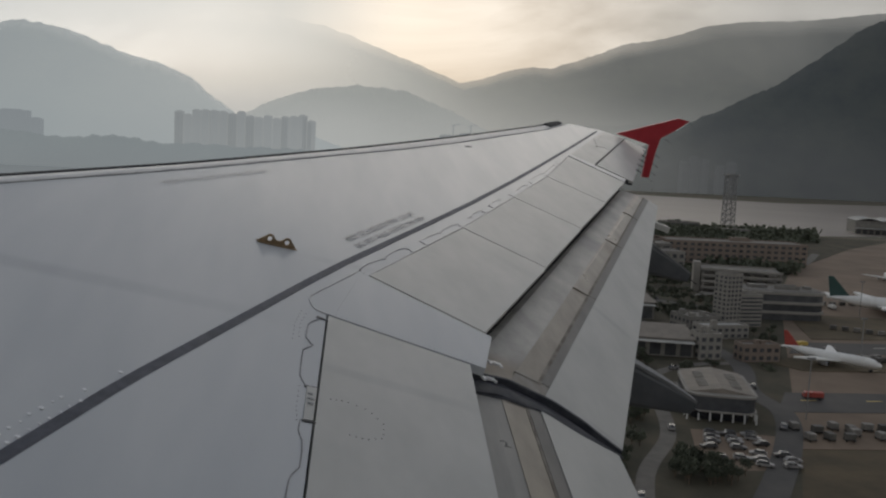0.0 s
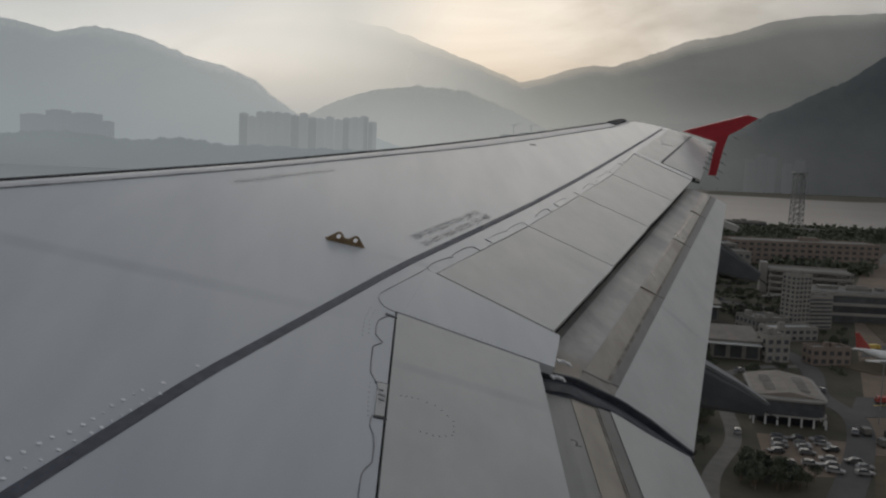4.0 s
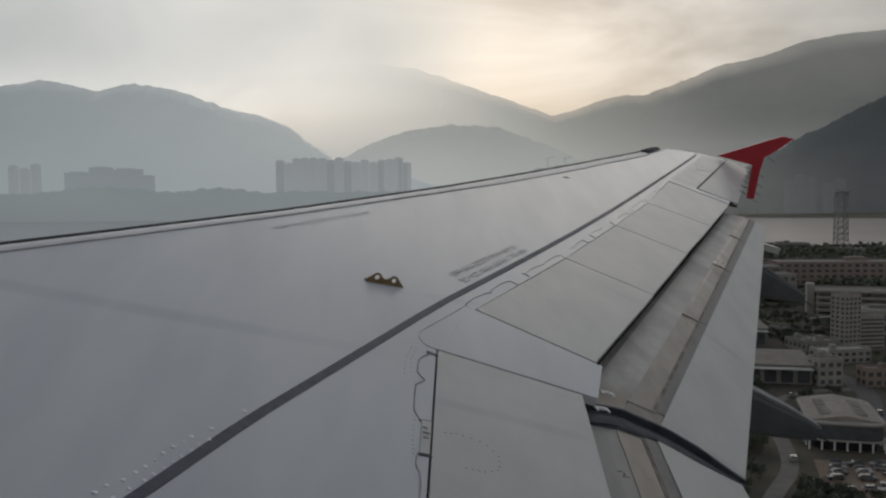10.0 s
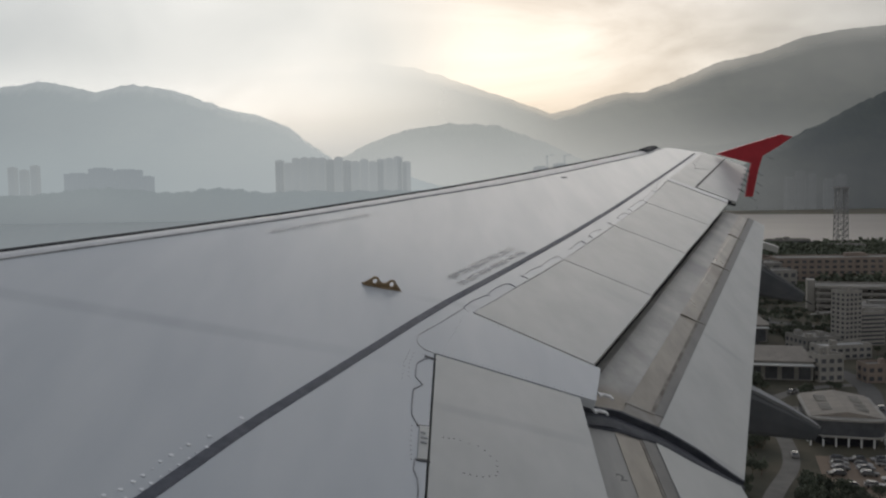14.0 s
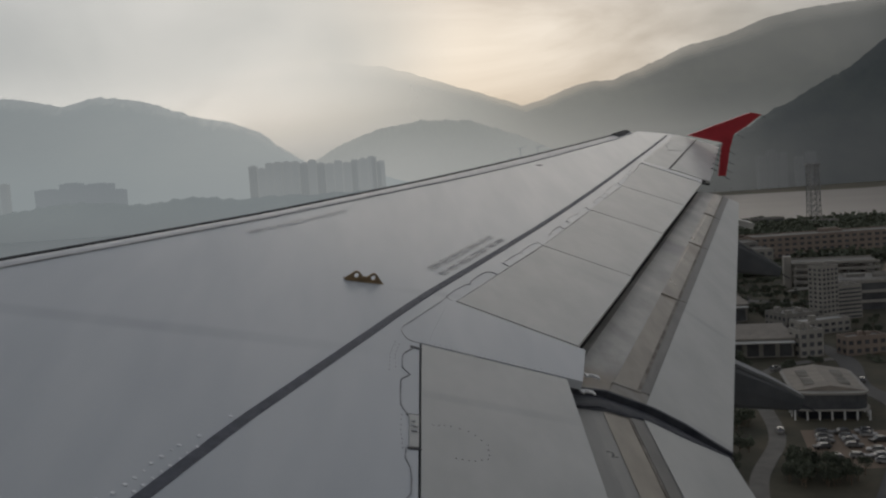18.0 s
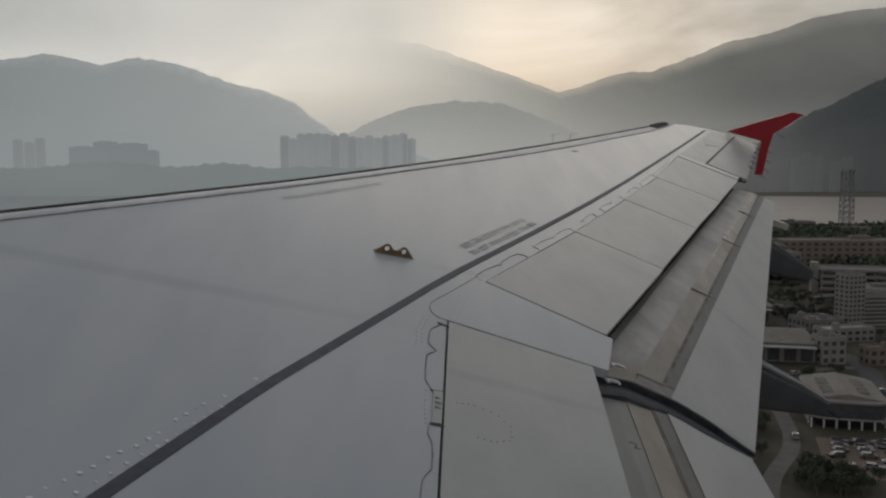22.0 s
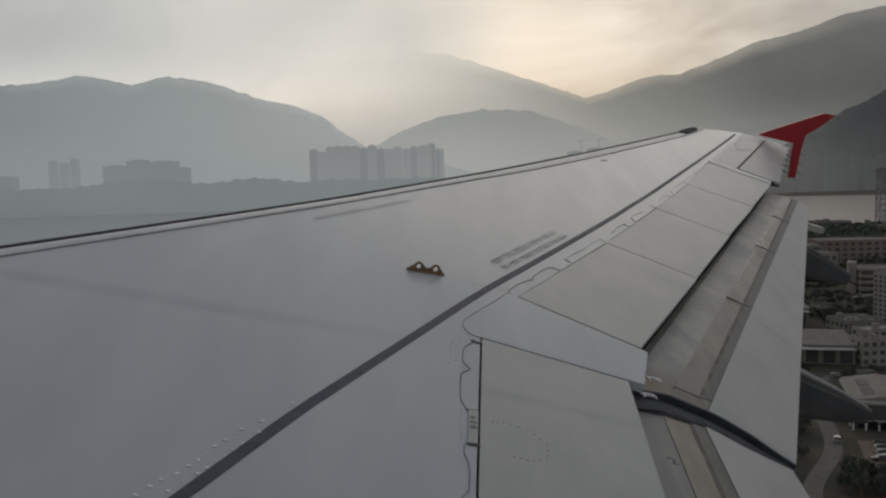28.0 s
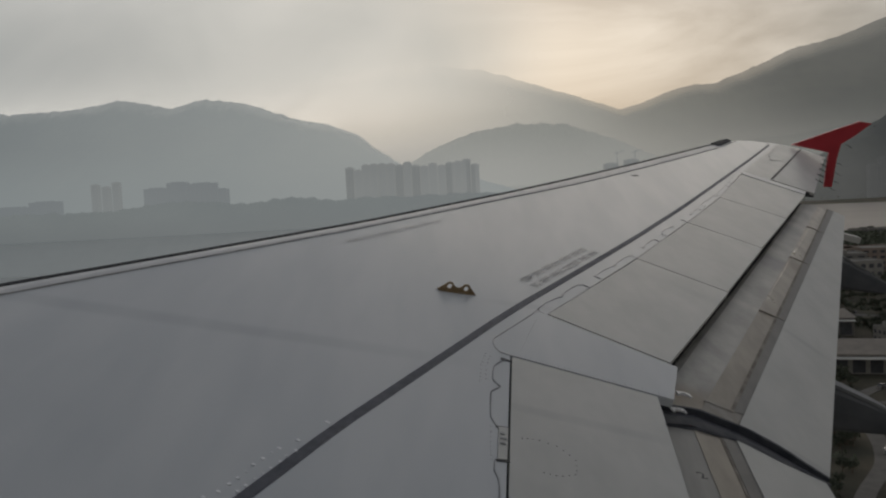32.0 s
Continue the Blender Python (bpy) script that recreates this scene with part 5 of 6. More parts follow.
part("eave_band", bm, M["pale_wall"], hall)
bm = bmesh.new()
drum(bm, 20.2, 31.2, 4.5, 2.6, 3.0)
part("floor_band", bm, M["pale_wall"], hall)
for side in (-1, 1):
    bm = bmesh.new()
    tops = [[Vector((side * 9.0, y, 7.55)), Vector((0, y, 9.0))] for y in (-12.5, 14.5)]
    grid_solid(bm, tops if side < 0 else [row[::-1] for row in tops], [[Vector((q.x, q.y, 7.45)) for q in (row if side < 0 else row[::-1])] for row in tops])
    part("roof_slope", bm, M["roof_tan"], hall)
    for k in range(9):
        if k == 4:
            continue
        bm = bmesh.new()
        y = -8 + 2.0 * k
        x = side * 4.6
        add_box(bm, x - 1.4, x + 1.4, y - 0.35, y + 0.35, 7.9, 8.75)
        part("roof_louvre", bm, M["pale_wall"], hall)
post = None
for x, y in [(-9.4 + 3.13 * k, -14.9) for k in range(7)] + [(sx, -11 + 4.4 * k) for sx in (-9.7, 9.7) for k in range(6)]:
    if post is None:
        bm = bmesh.new()
        add_box(bm, -0.22, 0.22, -0.22, 0.22, 0, 2.7)
        post = mesh_from("post", bm, M["tank_white"])
    o = new("post", post)
    o.parent, o.matrix_local = hall, pose(x, y, 0)

round_block = thing("round_terminal", "low terminal with rounded corners, pale bands and dark glazing", "terminal", place=pose(216, 404, 0.1, 0, 0, -6))
for f in range(3):
    bm = bmesh.new()
    drum(bm, 42, 22, 7, 4.6 * f, 4.6 * f + 3.3)
    part("glazing", bm, M["dark_glass"], round_block)
    bm = bmesh.new()
    drum(bm, 43.4, 23.4, 7.5, 4.6 * f + 3.3, 4.6 * f + 4.6)
    part("band", bm, M["pale_wall"], round_block)
bm = bmesh.new()
drum(bm, 40.5, 20.5, 6.5, 13.8, 14.1)
part("roof", bm, M["flat_roof"], round_block)
for x, y, w, d in ((-9, 2, 9, 5), (4, -3, 12, 1.4), (6, 4, 10, 1.4), (15, 0, 3, 4)):
    bm = bmesh.new()
    add_box(bm, x - w / 2, x + w / 2, y - d / 2, y + d / 2, 14.1, 15.6)
    part("roof_house", bm, M["concrete"], round_block)

for k in range(24):
    y = rng.uniform(560, 900)
    side = rng.uniform(0.30, 0.55)
    if (abs(side * y - 300) < 90 and abs(y - 650) < 60) or mound_height(side * y, y) > 2:
        continue
    w, d, h = rng.uniform(16, 48), rng.uniform(12, 30), rng.uniform(6, 19)
    building("town_building", rng.choice(("low grey town building with a flat roof", "low pale town building with dark windows", "brownish low town building with a flat roof")), "building", side * y, y, w, d, h, rng.uniform(-15, 15), rng.choice(("concrete", "pale_wall", "pink_wall", "concrete")), max(2, int(h / 4)), rng.randint(4, 7), group="town buildings", strip=rng.random() < 0.15)

# multi-storey car park with a ramp
park = thing("car_park", "pale concrete multi-storey car park with open decks and ramp", "car park", place=pose(232, 478, 0.1, 0, 0, -18))
for f in range(5):
    bm = bmesh.new()
    add_box(bm, -22, 22, -12, 12, f * 3.4, f * 3.4 + 0.5)
    part("deck", bm, M["concrete"], park)
    for y in (-12, 11.7):
        bm = bmesh.new()
        add_box(bm, -22, 22, y, y + 0.3, f * 3.4 + 0.5, f * 3.4 + 1.5)
        part("parapet", bm, M["pale_wall"], park)
for cx in (-21, -12, -3, 6, 15, 21):
    for cy in (-11, 0, 11):
        bm = bmesh.new()
        add_box(bm, cx - 0.4, cx + 0.4, cy - 0.4, cy + 0.4, 0, 13.6)
        part("column", bm, M["concrete"], park)
bm = bmesh.new()
add_box(bm, -26, -22, -5, 5, 0, 17.5)
part("stair_tower", bm, M["pale_wall"], park)
bm = bmesh.new()
v = [bm.verts.new(p) for p in ((-26, -20, 0), (22, -20, 7.5), (22, -15, 7.5), (-26, -15, 0), (-26, -20, -0.6), (22, -20, 6.9), (22, -15, 6.9), (-26, -15, -0.6))]
for f in ((0, 1, 2, 3), (7, 6, 5, 4), (0, 4, 5, 1), (1, 5, 6, 2), (2, 6, 7, 3), (3, 7, 4, 0)):
    bm.faces.new([v[i] for i in f])
part("ramp", bm, M["pale_wall"], park)

# freight terminal: waved roof, long canopy, dock doors, sign as bars
term = thing("freight_terminal", "long grey freight terminal with a waved roof and dock doors", "terminal", place=pose(800, 1000, 0.1, 0, 0, -22))
bm = bmesh.new()
add_box(bm, -150, 150, -20, 40, -0.5, 17)
part("wall", bm, M["concrete"], term)
for k in range(10):
    bm = bmesh.new()
    rows = []
    for i in range(9):
        x = -150 + 30 * k + 30 * i / 8
        z = 17.2 + 3.2 * math.sin(math.pi * i / 8)
        rows.append(([Vector((x, -23, z)), Vector((x, 42, z))], [Vector((x, -23, z - 0.6)), Vector((x, 42, z - 0.6))]))
    grid_solid(bm, [r[0] for r in rows], [r[1] for r in rows])
    part("roof_wave", bm, M["steel_roof"], term)
bm = bmesh.new()
add_box(bm, -150, 150, -30, -20, 7.0, 7.8)
part("canopy", bm, M["steel_roof"], term)
door = None
for k in range(40):
    if door is None:
        bm = bmesh.new()
        add_box(bm, -2.6, 2.6, -0.2, 0.2, 0, 5)
        door = mesh_from("dock_door", bm, M["dark_glass"])
    o = new("dock_door", door)
    o.parent, o.matrix_local = term, pose(-146 + 7.5 * k, -20.2, 0.3)
for k, (x, w) in enumerate(((-30, 4.5), (-24, 5), (-13, 12), (2, 9), (12, 5), (24, 12), (36, 6))):
    bm = bmesh.new()
    add_box(bm, x - w / 2, x + w / 2, -20.5, -20.0, 11.5, 14)
    part("sign_bar", bm, M["dark_glass"], term)


# ---- aircraft on the apron ----
def plate(points, thick):
    """A tapered flying surface: points (x, y, z) round its outline, front first."""
    bm = bmesh.new()
    n = len(points)
    top = [bm.verts.new(Vector(p) + Vector(thick)) for p in points]
    low = [bm.verts.new(Vector(p) - Vector(thick)) for p in points]
    bm.faces.new(top)
    bm.faces.new(list(reversed(low)))
    for i in range(n):
        j = (i + 1) % n
        bm.faces.new((top[i], low[i], low[j], top[j]))
    return bm


def jet(name, label, length, engines, fin_mat, nose_mat, place):
    e = thing(name, label, "airplane", place=place)
    r = length * (0.053 if engines == 2 else 0.046)
    zc = r * 1.75

    def ring(x, f, dz=0.0):
        return [Vector((x, f * r * math.cos(2 * math.pi * k / 18), zc + dz + f * r * math.sin(2 * math.pi * k / 18))) for k in range(18)]
    L = length
    body = [(-0.5, 0.12, 0.45), (-0.42, 0.4, 0.4), (-0.3, 0.8, 0.14), (-0.2, 1, 0), (0.0, 1, 0), (0.2, 1, 0), (0.34, 1, 0)]
    bm = bmesh.new()
    loft(bm, [ring(x * L, f, dz * r) for x, f, dz in body])
    part("fuselage", bm, M["jet_white"], e, smooth=True)
    bm = bmesh.new()
    loft(bm, [ring(x * L, f, dz * r) for x, f, dz in ((0.34, 1, 0), (0.42, 0.9, -0.06), (0.47, 0.62, -0.2), (0.495, 0.3, -0.3), (0.5, 0.08, -0.33))])
    nose = part("nose", bm, M[nose_mat], e, smooth=True)
    bm = bmesh.new()
    add_box(bm, 0.455 * L, 0.47 * L, -0.3 * r, 0.3 * r, zc + 0.28 * r, zc + 0.55 * r)
    part("windscreen", bm, M["dark_glass"], nose)
    half = L * 0.47
    for s in (1, -1):
        part("wing", plate([(0.12 * L, s * r * 0.8, zc - 0.5 * r), (-0.16 * L, s * half, zc + 0.3 * r), (-0.2 * L, s * half, zc + 0.3 * r), (-0.13 * L, s * half * 0.4, zc - 0.2 * r), (-0.13 * L, s * r * 0.8, zc - 0.5 * r)], (0, 0, 0.12 * r)), M["jet_white"], e)
        part("tailplane", plate([(-0.38 * L, s * r * 0.4, zc + 0.5 * r), (-0.47 * L, s * L * 0.16, zc + 0.75 * r), (-0.5 * L, s * L * 0.16, zc + 0.75 * r), (-0.47 * L, s * r * 0.3, zc + 0.5 * r)], (0, 0, 0.07 * r)), M["jet_white"], e)
        for k in range(engines // 2):
            y = s * half * (0.36 if k == 0 else 0.66)
            x = 0.06 * L - abs(y) * 0.42
            bm = bmesh.new()
            loft(bm, [[Vector((x + dx * r, y + f * r * math.cos(2 * math.pi * q / 14), zc - 0.95 * r + f * r * math.sin(2 * math.pi * q / 14))) for q in range(14)] for dx, f in ((-0.9, 0.26), (-0.2, 0.42), (0.7, 0.45), (0.95, 0.4))])
            eng = part("engine", bm, M["engine_grey"], e, smooth=True)
            bm = bmesh.new()
            rod(bm, (x + 0.9 * r, y, zc - 0.95 * r), (x + 0.99 * r, y, zc - 0.95 * r), 0.36 * r, 14)
            part("intake", bm, M["cavity"], eng)
    part("fin", plate([(-0.33 * L, 0, zc + 0.9 * r), (-0.46 * L, 0, zc + 0.2 * L * 0.95), (-0.5 * L, 0, zc + 0.2 * L * 0.95), (-0.475 * L, 0, zc + 0.6 * r)], (0, 0.1 * r, 0)), M[fin_mat], e)
    for x, y in ((0.4 * L, 0), (-0.04 * L, 1.2 * r), (-0.04 * L, -1.2 * r)):
        bm = bmesh.new()
        rod(bm, (x, y, zc - 0.8 * r), (x, y, 0.35), 0.12 * r)
        leg = part("landing_gear", bm, M["engine_grey"], e)
        for o in (-0.3, 0.3):
            bm = bmesh.new()
            rod(bm, (x, y + o - 0.2, 0.55), (x, y + o + 0.2, 0.55), 0.55, 12)
            part("wheel", bm, M["tyre"], leg)
    return e


jet("airliner_four_engines", "large white four-engined airliner with dark green fin on apron", 66, 4, "jet_green", "jet_white", pose(290, 420, 0.22, 0, 0, -20))
jet("airliner_red_tail", "white twin-engined airliner with a red fin on the apron", 36, 2, "truck_red", "jet_white", pose(184, 300, 0.44, 0, 0, -50))
jet("airliner_parked", "white twin-engined airliner parked far out on the apron", 34, 2, "jet_white", "jet_white", pose(380, 560, 0.22, 0, 0, 60))
jet("airliner_parked", "white twin-engined airliner parked near the terminal", 38, 2, "truck_red", "jet_white", pose(182, 238, 0.34, 0, 0, 100))


# ---- vehicles, containers, masts ----
def truck(place, mat, label, long=6.0, group=""):
    e = thing("service_truck", label, "truck", group, place=place)
    bm = bmesh.new()
    add_box(bm, -long / 2, long / 2, -1.1, 1.1, 0.6, 0.9)
    part("chassis", bm, M["tyre"], e)
    bm = bmesh.new()
    v = [bm.verts.new(p) for y in (-1.1, 1.1) for p in ((long / 2 - 1.8, y, 0.9), (long / 2, y, 0.9), (long / 2, y, 1.7), (long / 2 - 0.5, y, 2.4), (long / 2 - 1.8, y, 2.4))]
    bm.faces.new(v[:5])
    bm.faces.new(list(reversed(v[5:])))
    for i in range(5):
        j = (i + 1) % 5
        bm.faces.new((v[i], v[i + 5], v[j + 5], v[j]))
    cab = part("cab", bm, M[mat], e)
    bm = bmesh.new()
    add_box(bm, long / 2 - 0.32, long / 2 - 0.1, -0.95, 0.95, 1.75, 2.2)
    part("windscreen", bm, M["dark_glass"], cab)
    bm = bmesh.new()
    add_box(bm, -long / 2, long / 2 - 2.0, -1.1, 1.1, 0.92, 2.5)
    bmesh.ops.bevel(bm, geom=bm.edges[:], offset=0.12, segments=1, affect="EDGES")
    part("load_body", bm, M[mat], e)
    for x in (-long / 2 + 1, long / 2 - 1):
        for y in (-1.1, 0.85):
            bm = bmesh.new()
            rod(bm, (x, y, 0.45), (x, y + 0.25, 0.45), 0.45, 12)
            part("wheel", bm, M["tyre"], e)
    return e


truck(pose(150, 252, 0.34, 0, 0, 170), "truck_red", "small red service truck on the taxiway")
truck(pose(190, 331, 0.34, 0, 0, 20), "truck_yellow", "yellow service truck on the apron", 5)
truck(pose(262, 430, 0.24, 0, 0, 80), "jet_white", "white service truck on the apron")
truck(pose(330, 446, 0.24, 0, 0, 30), "truck_yellow", "yellow loader truck by the large airliner", 8)


def dolly():
    e = thing("container_dolly", "grey metal air cargo container on a low dolly", "container", "air cargo containers")
    bm = bmesh.new()
    v = [bm.verts.new(p) for y in (-1.0, 1.0) for p in ((-1.2, y, 0.55), (0.9, y, 0.55), (1.5, y, 1.1), (1.5, y, 2.1), (-1.2, y, 2.1))]
    bm.faces.new(v[:5])
    bm.faces.new(list(reversed(v[5:])))
    for i in range(5):
        j = (i + 1) % 5
        bm.faces.new((v[i], v[i + 5], v[j + 5], v[j]))
    part("container", bm, M["container"], e)
    bm = bmesh.new()
    add_box(bm, -1.4, 1.6, -1.05, 1.05, 0.4, 0.53)
    part("dolly_deck", bm, M["tyre"], e)
    for x in (-1.0, 1.1):
        for y in (-0.95, 0.75):
            bm = bmesh.new()
            rod(bm, (x, y, 0.22), (x, y + 0.2, 0.22), 0.22, 10)
            part("wheel", bm, M["tyre"], e)
    return e


first = dolly()
first.matrix_world = pose(228, 372, 0.22, 0, 0, -20)
for k in range(7):
    copy_thing(first, pose(228 + 4.0 * (k + 1), 372 - 3.0 * (k + 1), 0.22, 0, 0, -20 + rng.uniform(-6, 6)))
for k in range(9):
    copy_thing(first, pose(258 + 6.0 * k, 442 + 0.6 * k, 0.22, 0, 0, rng.uniform(-8, 8)))
for k in range(18):
    copy_thing(first, pose(126 + 5.2 * (k % 9) + 1.2 * (k // 9) + rng.uniform(-1.2, 1.2), 214 + 7.0 * (k // 9) + rng.uniform(-2.5, 2.5), 0.22, 0, 0, rng.choice((0, 90)) + rng.uniform(-15, 15)))
for k in range(16):
    copy_thing(first, pose(196 + 3.6 * (k % 8) + rng.uniform(-0.8, 0.8), 306 + 4.0 * (k // 8) + rng.uniform(-1, 1), 0.2, 0, 0, rng.uniform(-40, 40)))

for x, y in ((136, 231), (196, 300), (265, 410)):
    e = thing("apron_light_mast", "tall thin grey floodlight mast on the apron", "light mast", "light masts", place=pose(x, y, 0.2))
    bm = bmesh.new()
    rod(bm, (0, 0, 0), (0, 0, 18), 0.16, 8)
    part("pole", bm, M["mast_steel"], e)
    bm = bmesh.new()
    add_box(bm, -1.2, 1.2, -0.3, 0.3, 17.6, 18.2)
    part("lamp_head", bm, M["mast_steel"], e)

mast = thing("lattice_mast", "tall pale lattice radar mast", "mast", place=pose(505, 1085, 0.1))
LEVELS = 9
for sx, sy in ((-1, -1), (1, -1), (1, 1), (-1, 1)):
    bm = bmesh.new()
    rod(bm, (sx * 6.5, sy * 6.5, 0), (sx * 5.5, sy * 5.5, 66), 0.55)
    part("leg", bm, M["mast_steel"], mast)
for k in range(LEVELS):
    z0, z1 = 66 * k / LEVELS, 66 * (k + 1) / LEVELS
    for (ax, ay), (bx, by) in (((-1, -1), (1, -1)), ((1, -1), (1, 1)), ((1, 1), (-1, 1)), ((-1, 1), (-1, -1))):
        for p, q in (((ax * 6, ay * 6, z0), (bx * 6, by * 6, z1)), ((bx * 6, by * 6, z0), (ax * 6, ay * 6, z1)), ((ax * 6, ay * 6, z1), (bx * 6, by * 6, z1))):
            bm = bmesh.new()
            rod(bm, p, q, 0.35, 5)
            part("brace", bm, M["mast_steel"], mast)
bm = bmesh.new()
add_box(bm, -8, 8, -8, 8, 66, 67.5)
part("platform", bm, M["mast_steel"], mast)

def car(label="small car on the road", group="cars"):
    e = thing("car", label, "car", group)
    prof = [(-2.1, 0.35), (2.1, 0.35), (2.15, 0.8), (1.1, 0.95), (-2.1, 0.95)]
    roof = [(-1.9, 0.95), (1.0, 0.95), (0.4, 1.45), (-1.5, 1.45)]
    for name, shape, half, mat in (("body", prof, 0.85, "car_paint"), ("cabin", roof, 0.75, "dark_glass")):
        bm = bmesh.new()
        rows = [[bm.verts.new((x, y, z)) for x, z in shape] for y in (-half, half)]
        bm.faces.new(rows[0])
        bm.faces.new(list(reversed(rows[1])))
        for i in range(len(shape)):
            k = (i + 1) % len(shape)
            bm.faces.new((rows[0][i], rows[1][i], rows[1][k], rows[0][k]))
        part(name, bm, M[mat], e)
    for x in (-1.3, 1.3):
        for y in (-0.85, 0.65):
            bm = bmesh.new()
            rod(bm, (x, y, 0.32), (x, y + 0.2, 0.32), 0.32, 10)
            part("wheel", bm, M["tyre"], e)
    return e


first = None
for k, (points, wide, mat, label) in enumerate(ROADS[:4]):
    way = smooth_line(points)
    for j in range(5, len(way) - 2, 13):
        d = (way[j + 1] - way[j - 1]).normalized()
        lane = wide * 0.22 * (1 if j % 2 else -1)
        m = pose(way[j].x - d.y * lane, way[j].y + d.x * lane, 0.31 + 0.006 * k, 0, 0, math.degrees(math.atan2(d.y, d.x)) + (180 if j % 2 else 0))
        if first is None:
            first = car()
            first.matrix_world = m
        else:
            copy_thing(first, m)

# cars parked in loose rows on the yard
first = None
for k in range(26):
    row, j = divmod(k, 7)
    x, y = 92 + 6.0 * row + 1.3 * j, 193 + 3.9 * j - 0.6 * row
    if rng.random() < 0.22:
        continue
    m = pose(x + rng.uniform(-1.2, 1.2), y + rng.uniform(-0.7, 0.7), 0.275, 0, 0, rng.choice((-12, 168)) + rng.uniform(-16, 16))
    if first is None:
        first = car("small car parked on the bare yard", "parked cars")
        first.matrix_world = m
    else:
        copy_thing(first, m)

# painted dashes
for k in range(14):
    for y, mat in ((250, "mark_yellow"), (331, "mark_white")):
        bm = bmesh.new()
        x = 148 + 22 * k + (55 if y > 300 else 0)
        add_box(bm, x - 2.6, x + 2.6, y - 0.35 + 0.006 * x, y + 0.35 + 0.006 * x, 0.325, 0.33)
        tagged(part("taxiway_mark", bm, M[mat]), "painted dash on the asphalt", "road marking", kind="structure")


# ---- trees ----
def tree(seed):
    r = random.Random(seed)
    e = thing("tree", "dark green broad-leaved tree", "tree", "trees")
    bm = bmesh.new()
    hgt = 4.2
    loft(bm, [[Vector((w * math.cos(2 * math.pi * k / 7), w * math.sin(2 * math.pi * k / 7), z)) for k in range(7)] for z, w in ((0, 0.38), (0.5, 0.28), (2.4, 0.22), (hgt, 0.14))])
    for k in range(5):
        t = 2 * math.pi * k / 5 + r.uniform(-0.4, 0.4)
        rod(bm, (0, 0, 2.3 + 0.3 * k), (2.3 * math.cos(t), 2.3 * math.sin(t), 5.0 + 0.5 * k), 0.1, 5)
    part("trunk", bm, M["bark"], e)
    bm = bmesh.new()
    for k in range(70):
        t, u = r.uniform(0, 2 * math.pi), r.uniform(-0.6, 1)
        q = r.uniform(0.45, 1.0)
        c = Vector((3.4 * q * math.cos(t) * math.sqrt(1 - 0.6 * u * u), 3.4 * q * math.sin(t) * math.sqrt(1 - 0.6 * u * u), 6.3 + 2.6 * q * u))
        for m in range(5):
            d = Vector((r.uniform(-1, 1), r.uniform(-1, 1), r.uniform(-0.7, 0.7))) * 0.75
            a1, a2 = Vector((r.uniform(-1, 1), r.uniform(-1, 1), r.uniform(-1, 1))).normalized() * 0.55, Vector((r.uniform(-1, 1), r.uniform(-1, 1), r.uniform(-1, 1))).normalized() * 0.45
            bm.faces.new([bm.verts.new(c + d + p) for p in (a1, a2, -a1, -a2)])
    part("crown", bm, M["leaves"], e)
    return e


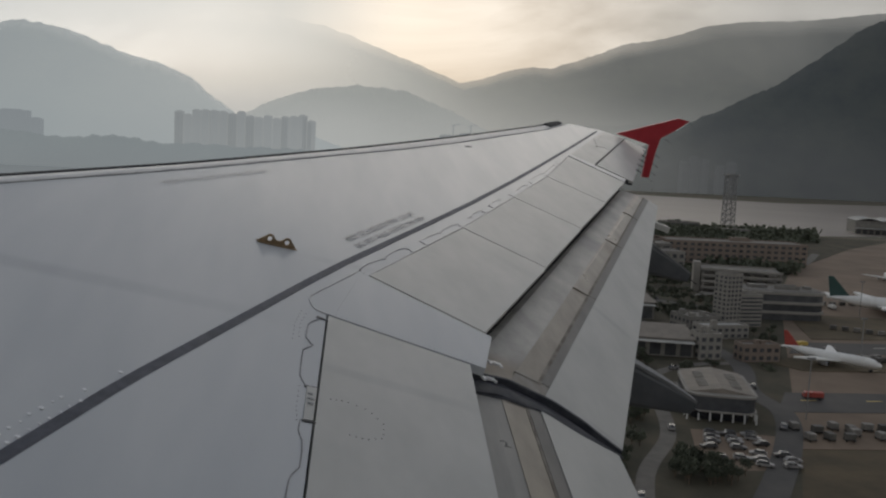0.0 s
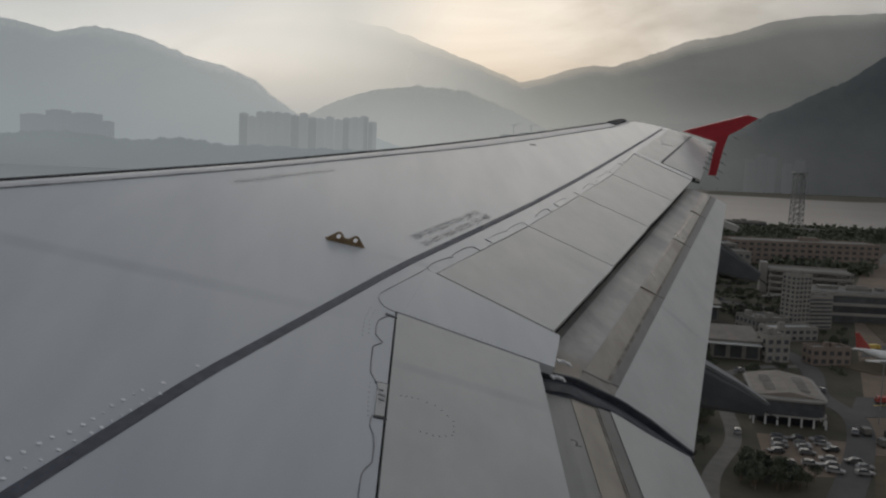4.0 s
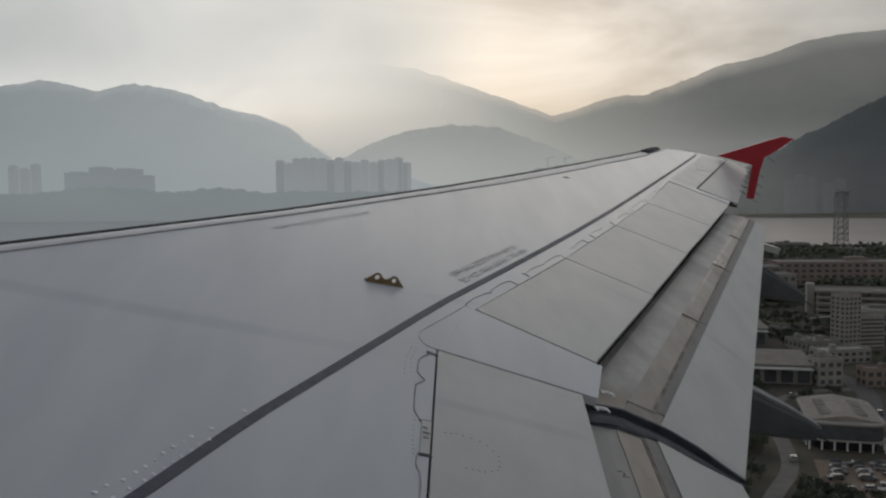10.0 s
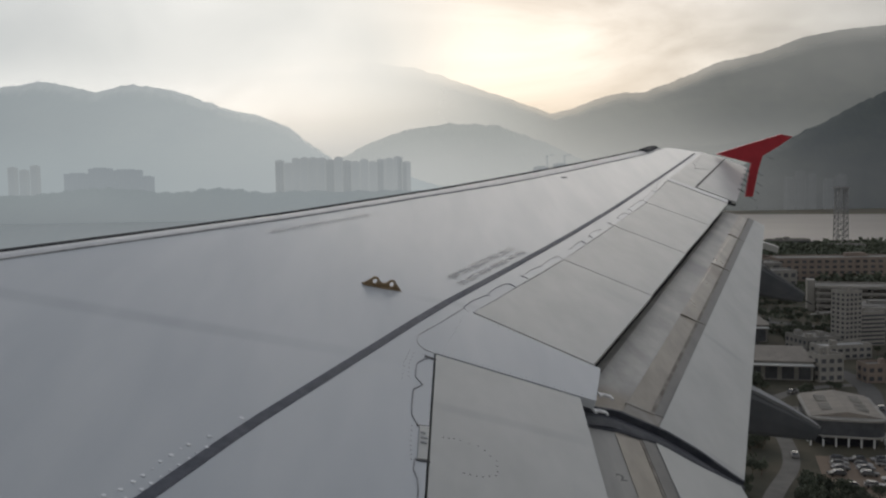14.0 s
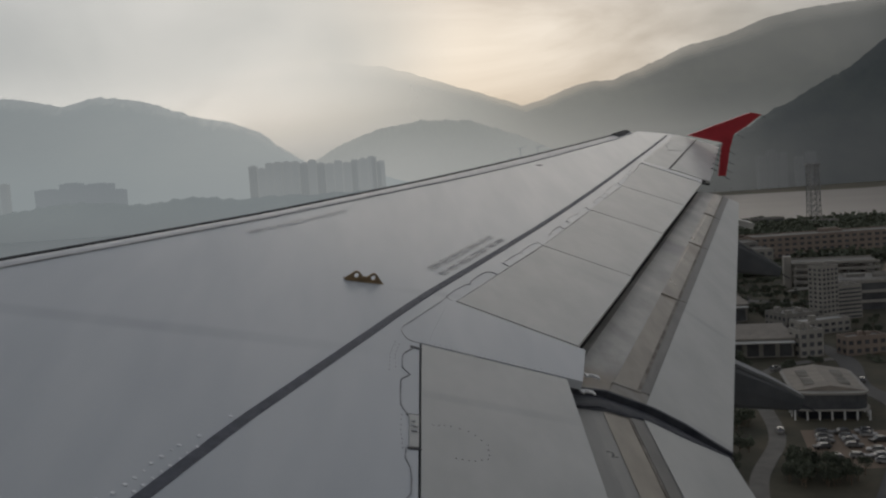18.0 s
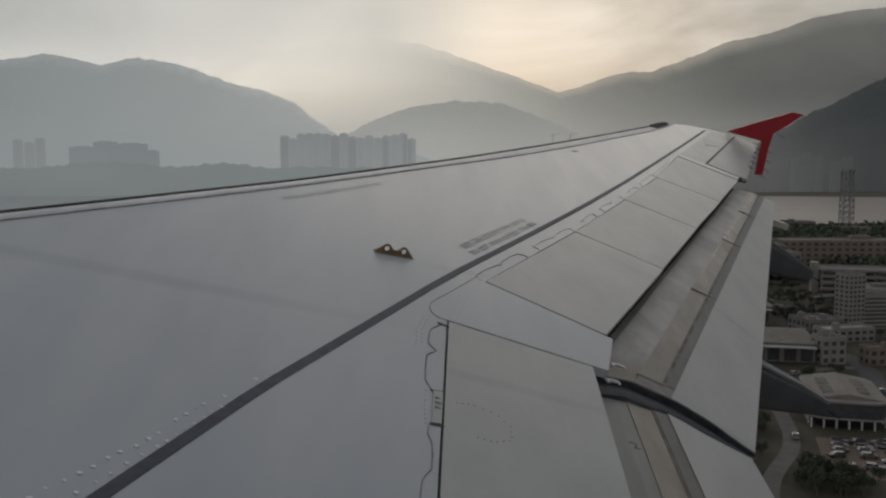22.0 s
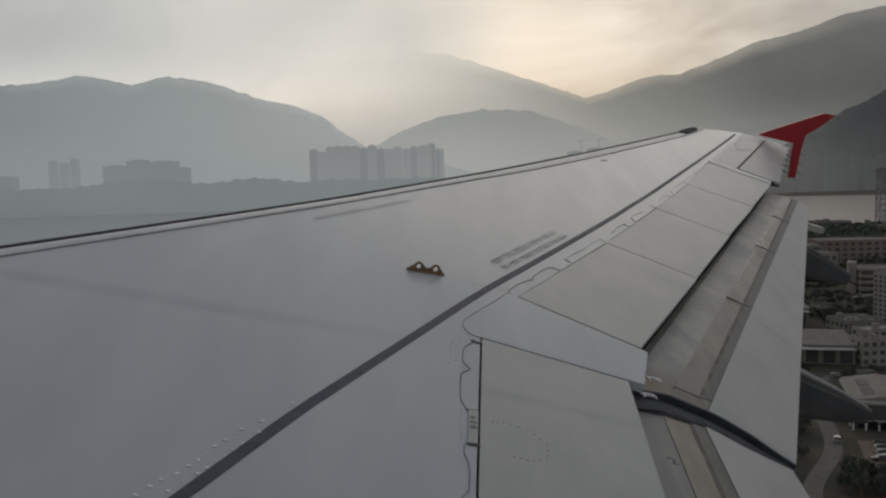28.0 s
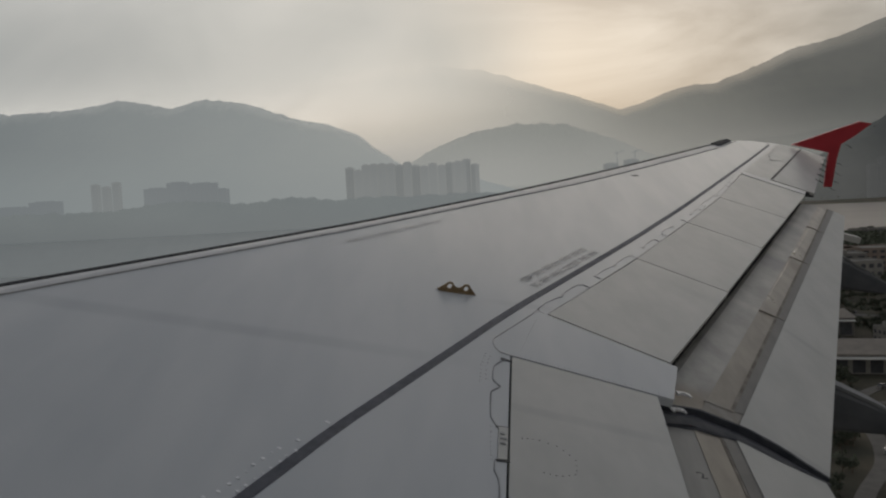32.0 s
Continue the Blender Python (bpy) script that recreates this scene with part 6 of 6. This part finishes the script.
BLOCKED = [(113, 242, 19), (108, 228, 13), (119, 256, 12), (103, 205, 17), (176, 372, 11), (191, 378, 12), (159, 366, 14), (163, 349, 14), (139, 309, 8), (158, 306, 10), (121, 326, 25), (130, 402, 28), (256, 536, 20), (232, 478, 31), (216, 404, 26)]
kinds = [tree(s) for s in (1, 2, 3)]
for k, t in enumerate(kinds):
    t.matrix_world = pose(98 + 3 * k, 277 + 4 * k, 0.2)
made = 0
while made < 285:
    y = 180 + 374 * rng.random() ** 1.25
    x = y * rng.uniform(0.34, 0.54)
    if any(math.hypot(x - bx, y - by) < r + 2 for bx, by, r in BLOCKED) or any(math.hypot(x - bx, y - by) < r + 3 for bx, by, r in ROAD_POINTS):
        continue
    if noise.noise(Vector((x / 14, y / 14, 5.0))) < -0.05:
        continue
    g = rng.uniform(0.3, 0.55)
    c = copy_thing(rng.choice(kinds), pose(x, y, 0.2, 0, 0, rng.uniform(0, 360)))
    c.scale = (g, g, g * rng.uniform(0.85, 1.2))
    made += 1
# far woods along the shores: many leaf clumps, one piece
bm_pts, bm_faces = [], []
for k in range(27000):
    if k >= 22000:
        y = 170 + 370 * rng.random()
        x = y * rng.uniform(0.33, 0.54)
        if noise.fractal(Vector((x / 22, y / 22, 8.0)), 0.9, 2.0, 3) < 0.05 or any(math.hypot(x - bx, y - by) < r for bx, by, r in BLOCKED):
            continue
    elif k >= 4200:
        y = 540 + 420 * rng.random()
        x = y * rng.uniform(0.28, 0.56)
        if mound_height(x, y) < 1 and noise.fractal(Vector((x / 90, y / 60, 3.0)), 0.9, 2.0, 3) < 0.02:
            continue
    elif k % 2:
        x, y = rng.uniform(-900, 2600), rng.uniform(2560, 2700)
    else:
        y = rng.uniform(860, 1040)
        x = y * rng.uniform(0.25, 0.58)
        if y > 985 + max(0, 400 - x) * 0.5:
            continue
    if any(math.hypot(x - bx, y - by) < r + 4 for bx, by, r in ROAD_POINTS) or (abs(x - 285) < 78 and abs(y - 655) < 44):
        continue
    h, foot = rng.uniform(3, 9) if k < 22000 else rng.uniform(0.5, 2.2), mound_height(x, y)
    for m in range(3):
        near = 4 if k < 22000 else 1.0
        c = Vector((x + rng.uniform(-near, near), y + rng.uniform(-near, near), foot + h * rng.uniform(0.3, 1)))
        a1 = Vector((rng.uniform(-1, 1), rng.uniform(-1, 1), rng.uniform(-1, 1))).normalized() * (4 if k < 4200 else 2.0 if k < 22000 else 0.8)
        a2 = Vector((rng.uniform(-1, 1), rng.uniform(-1, 1), rng.uniform(-1, 1))).normalized() * (3.2 if k < 4200 else 1.6 if k < 22000 else 0.7)
        i = len(bm_pts)
        bm_pts += [c + a1, c + a2, c - a1, c - a2]
        bm_faces.append((i, i + 1, i + 2, i + 3))
me = bpy.data.meshes.new("woods")
me.from_pydata(bm_pts, [], bm_faces)
me.materials.append(M["leaves"])
tagged(new("woods", me), "dark woods along the shore", "woods", kind="stuff")
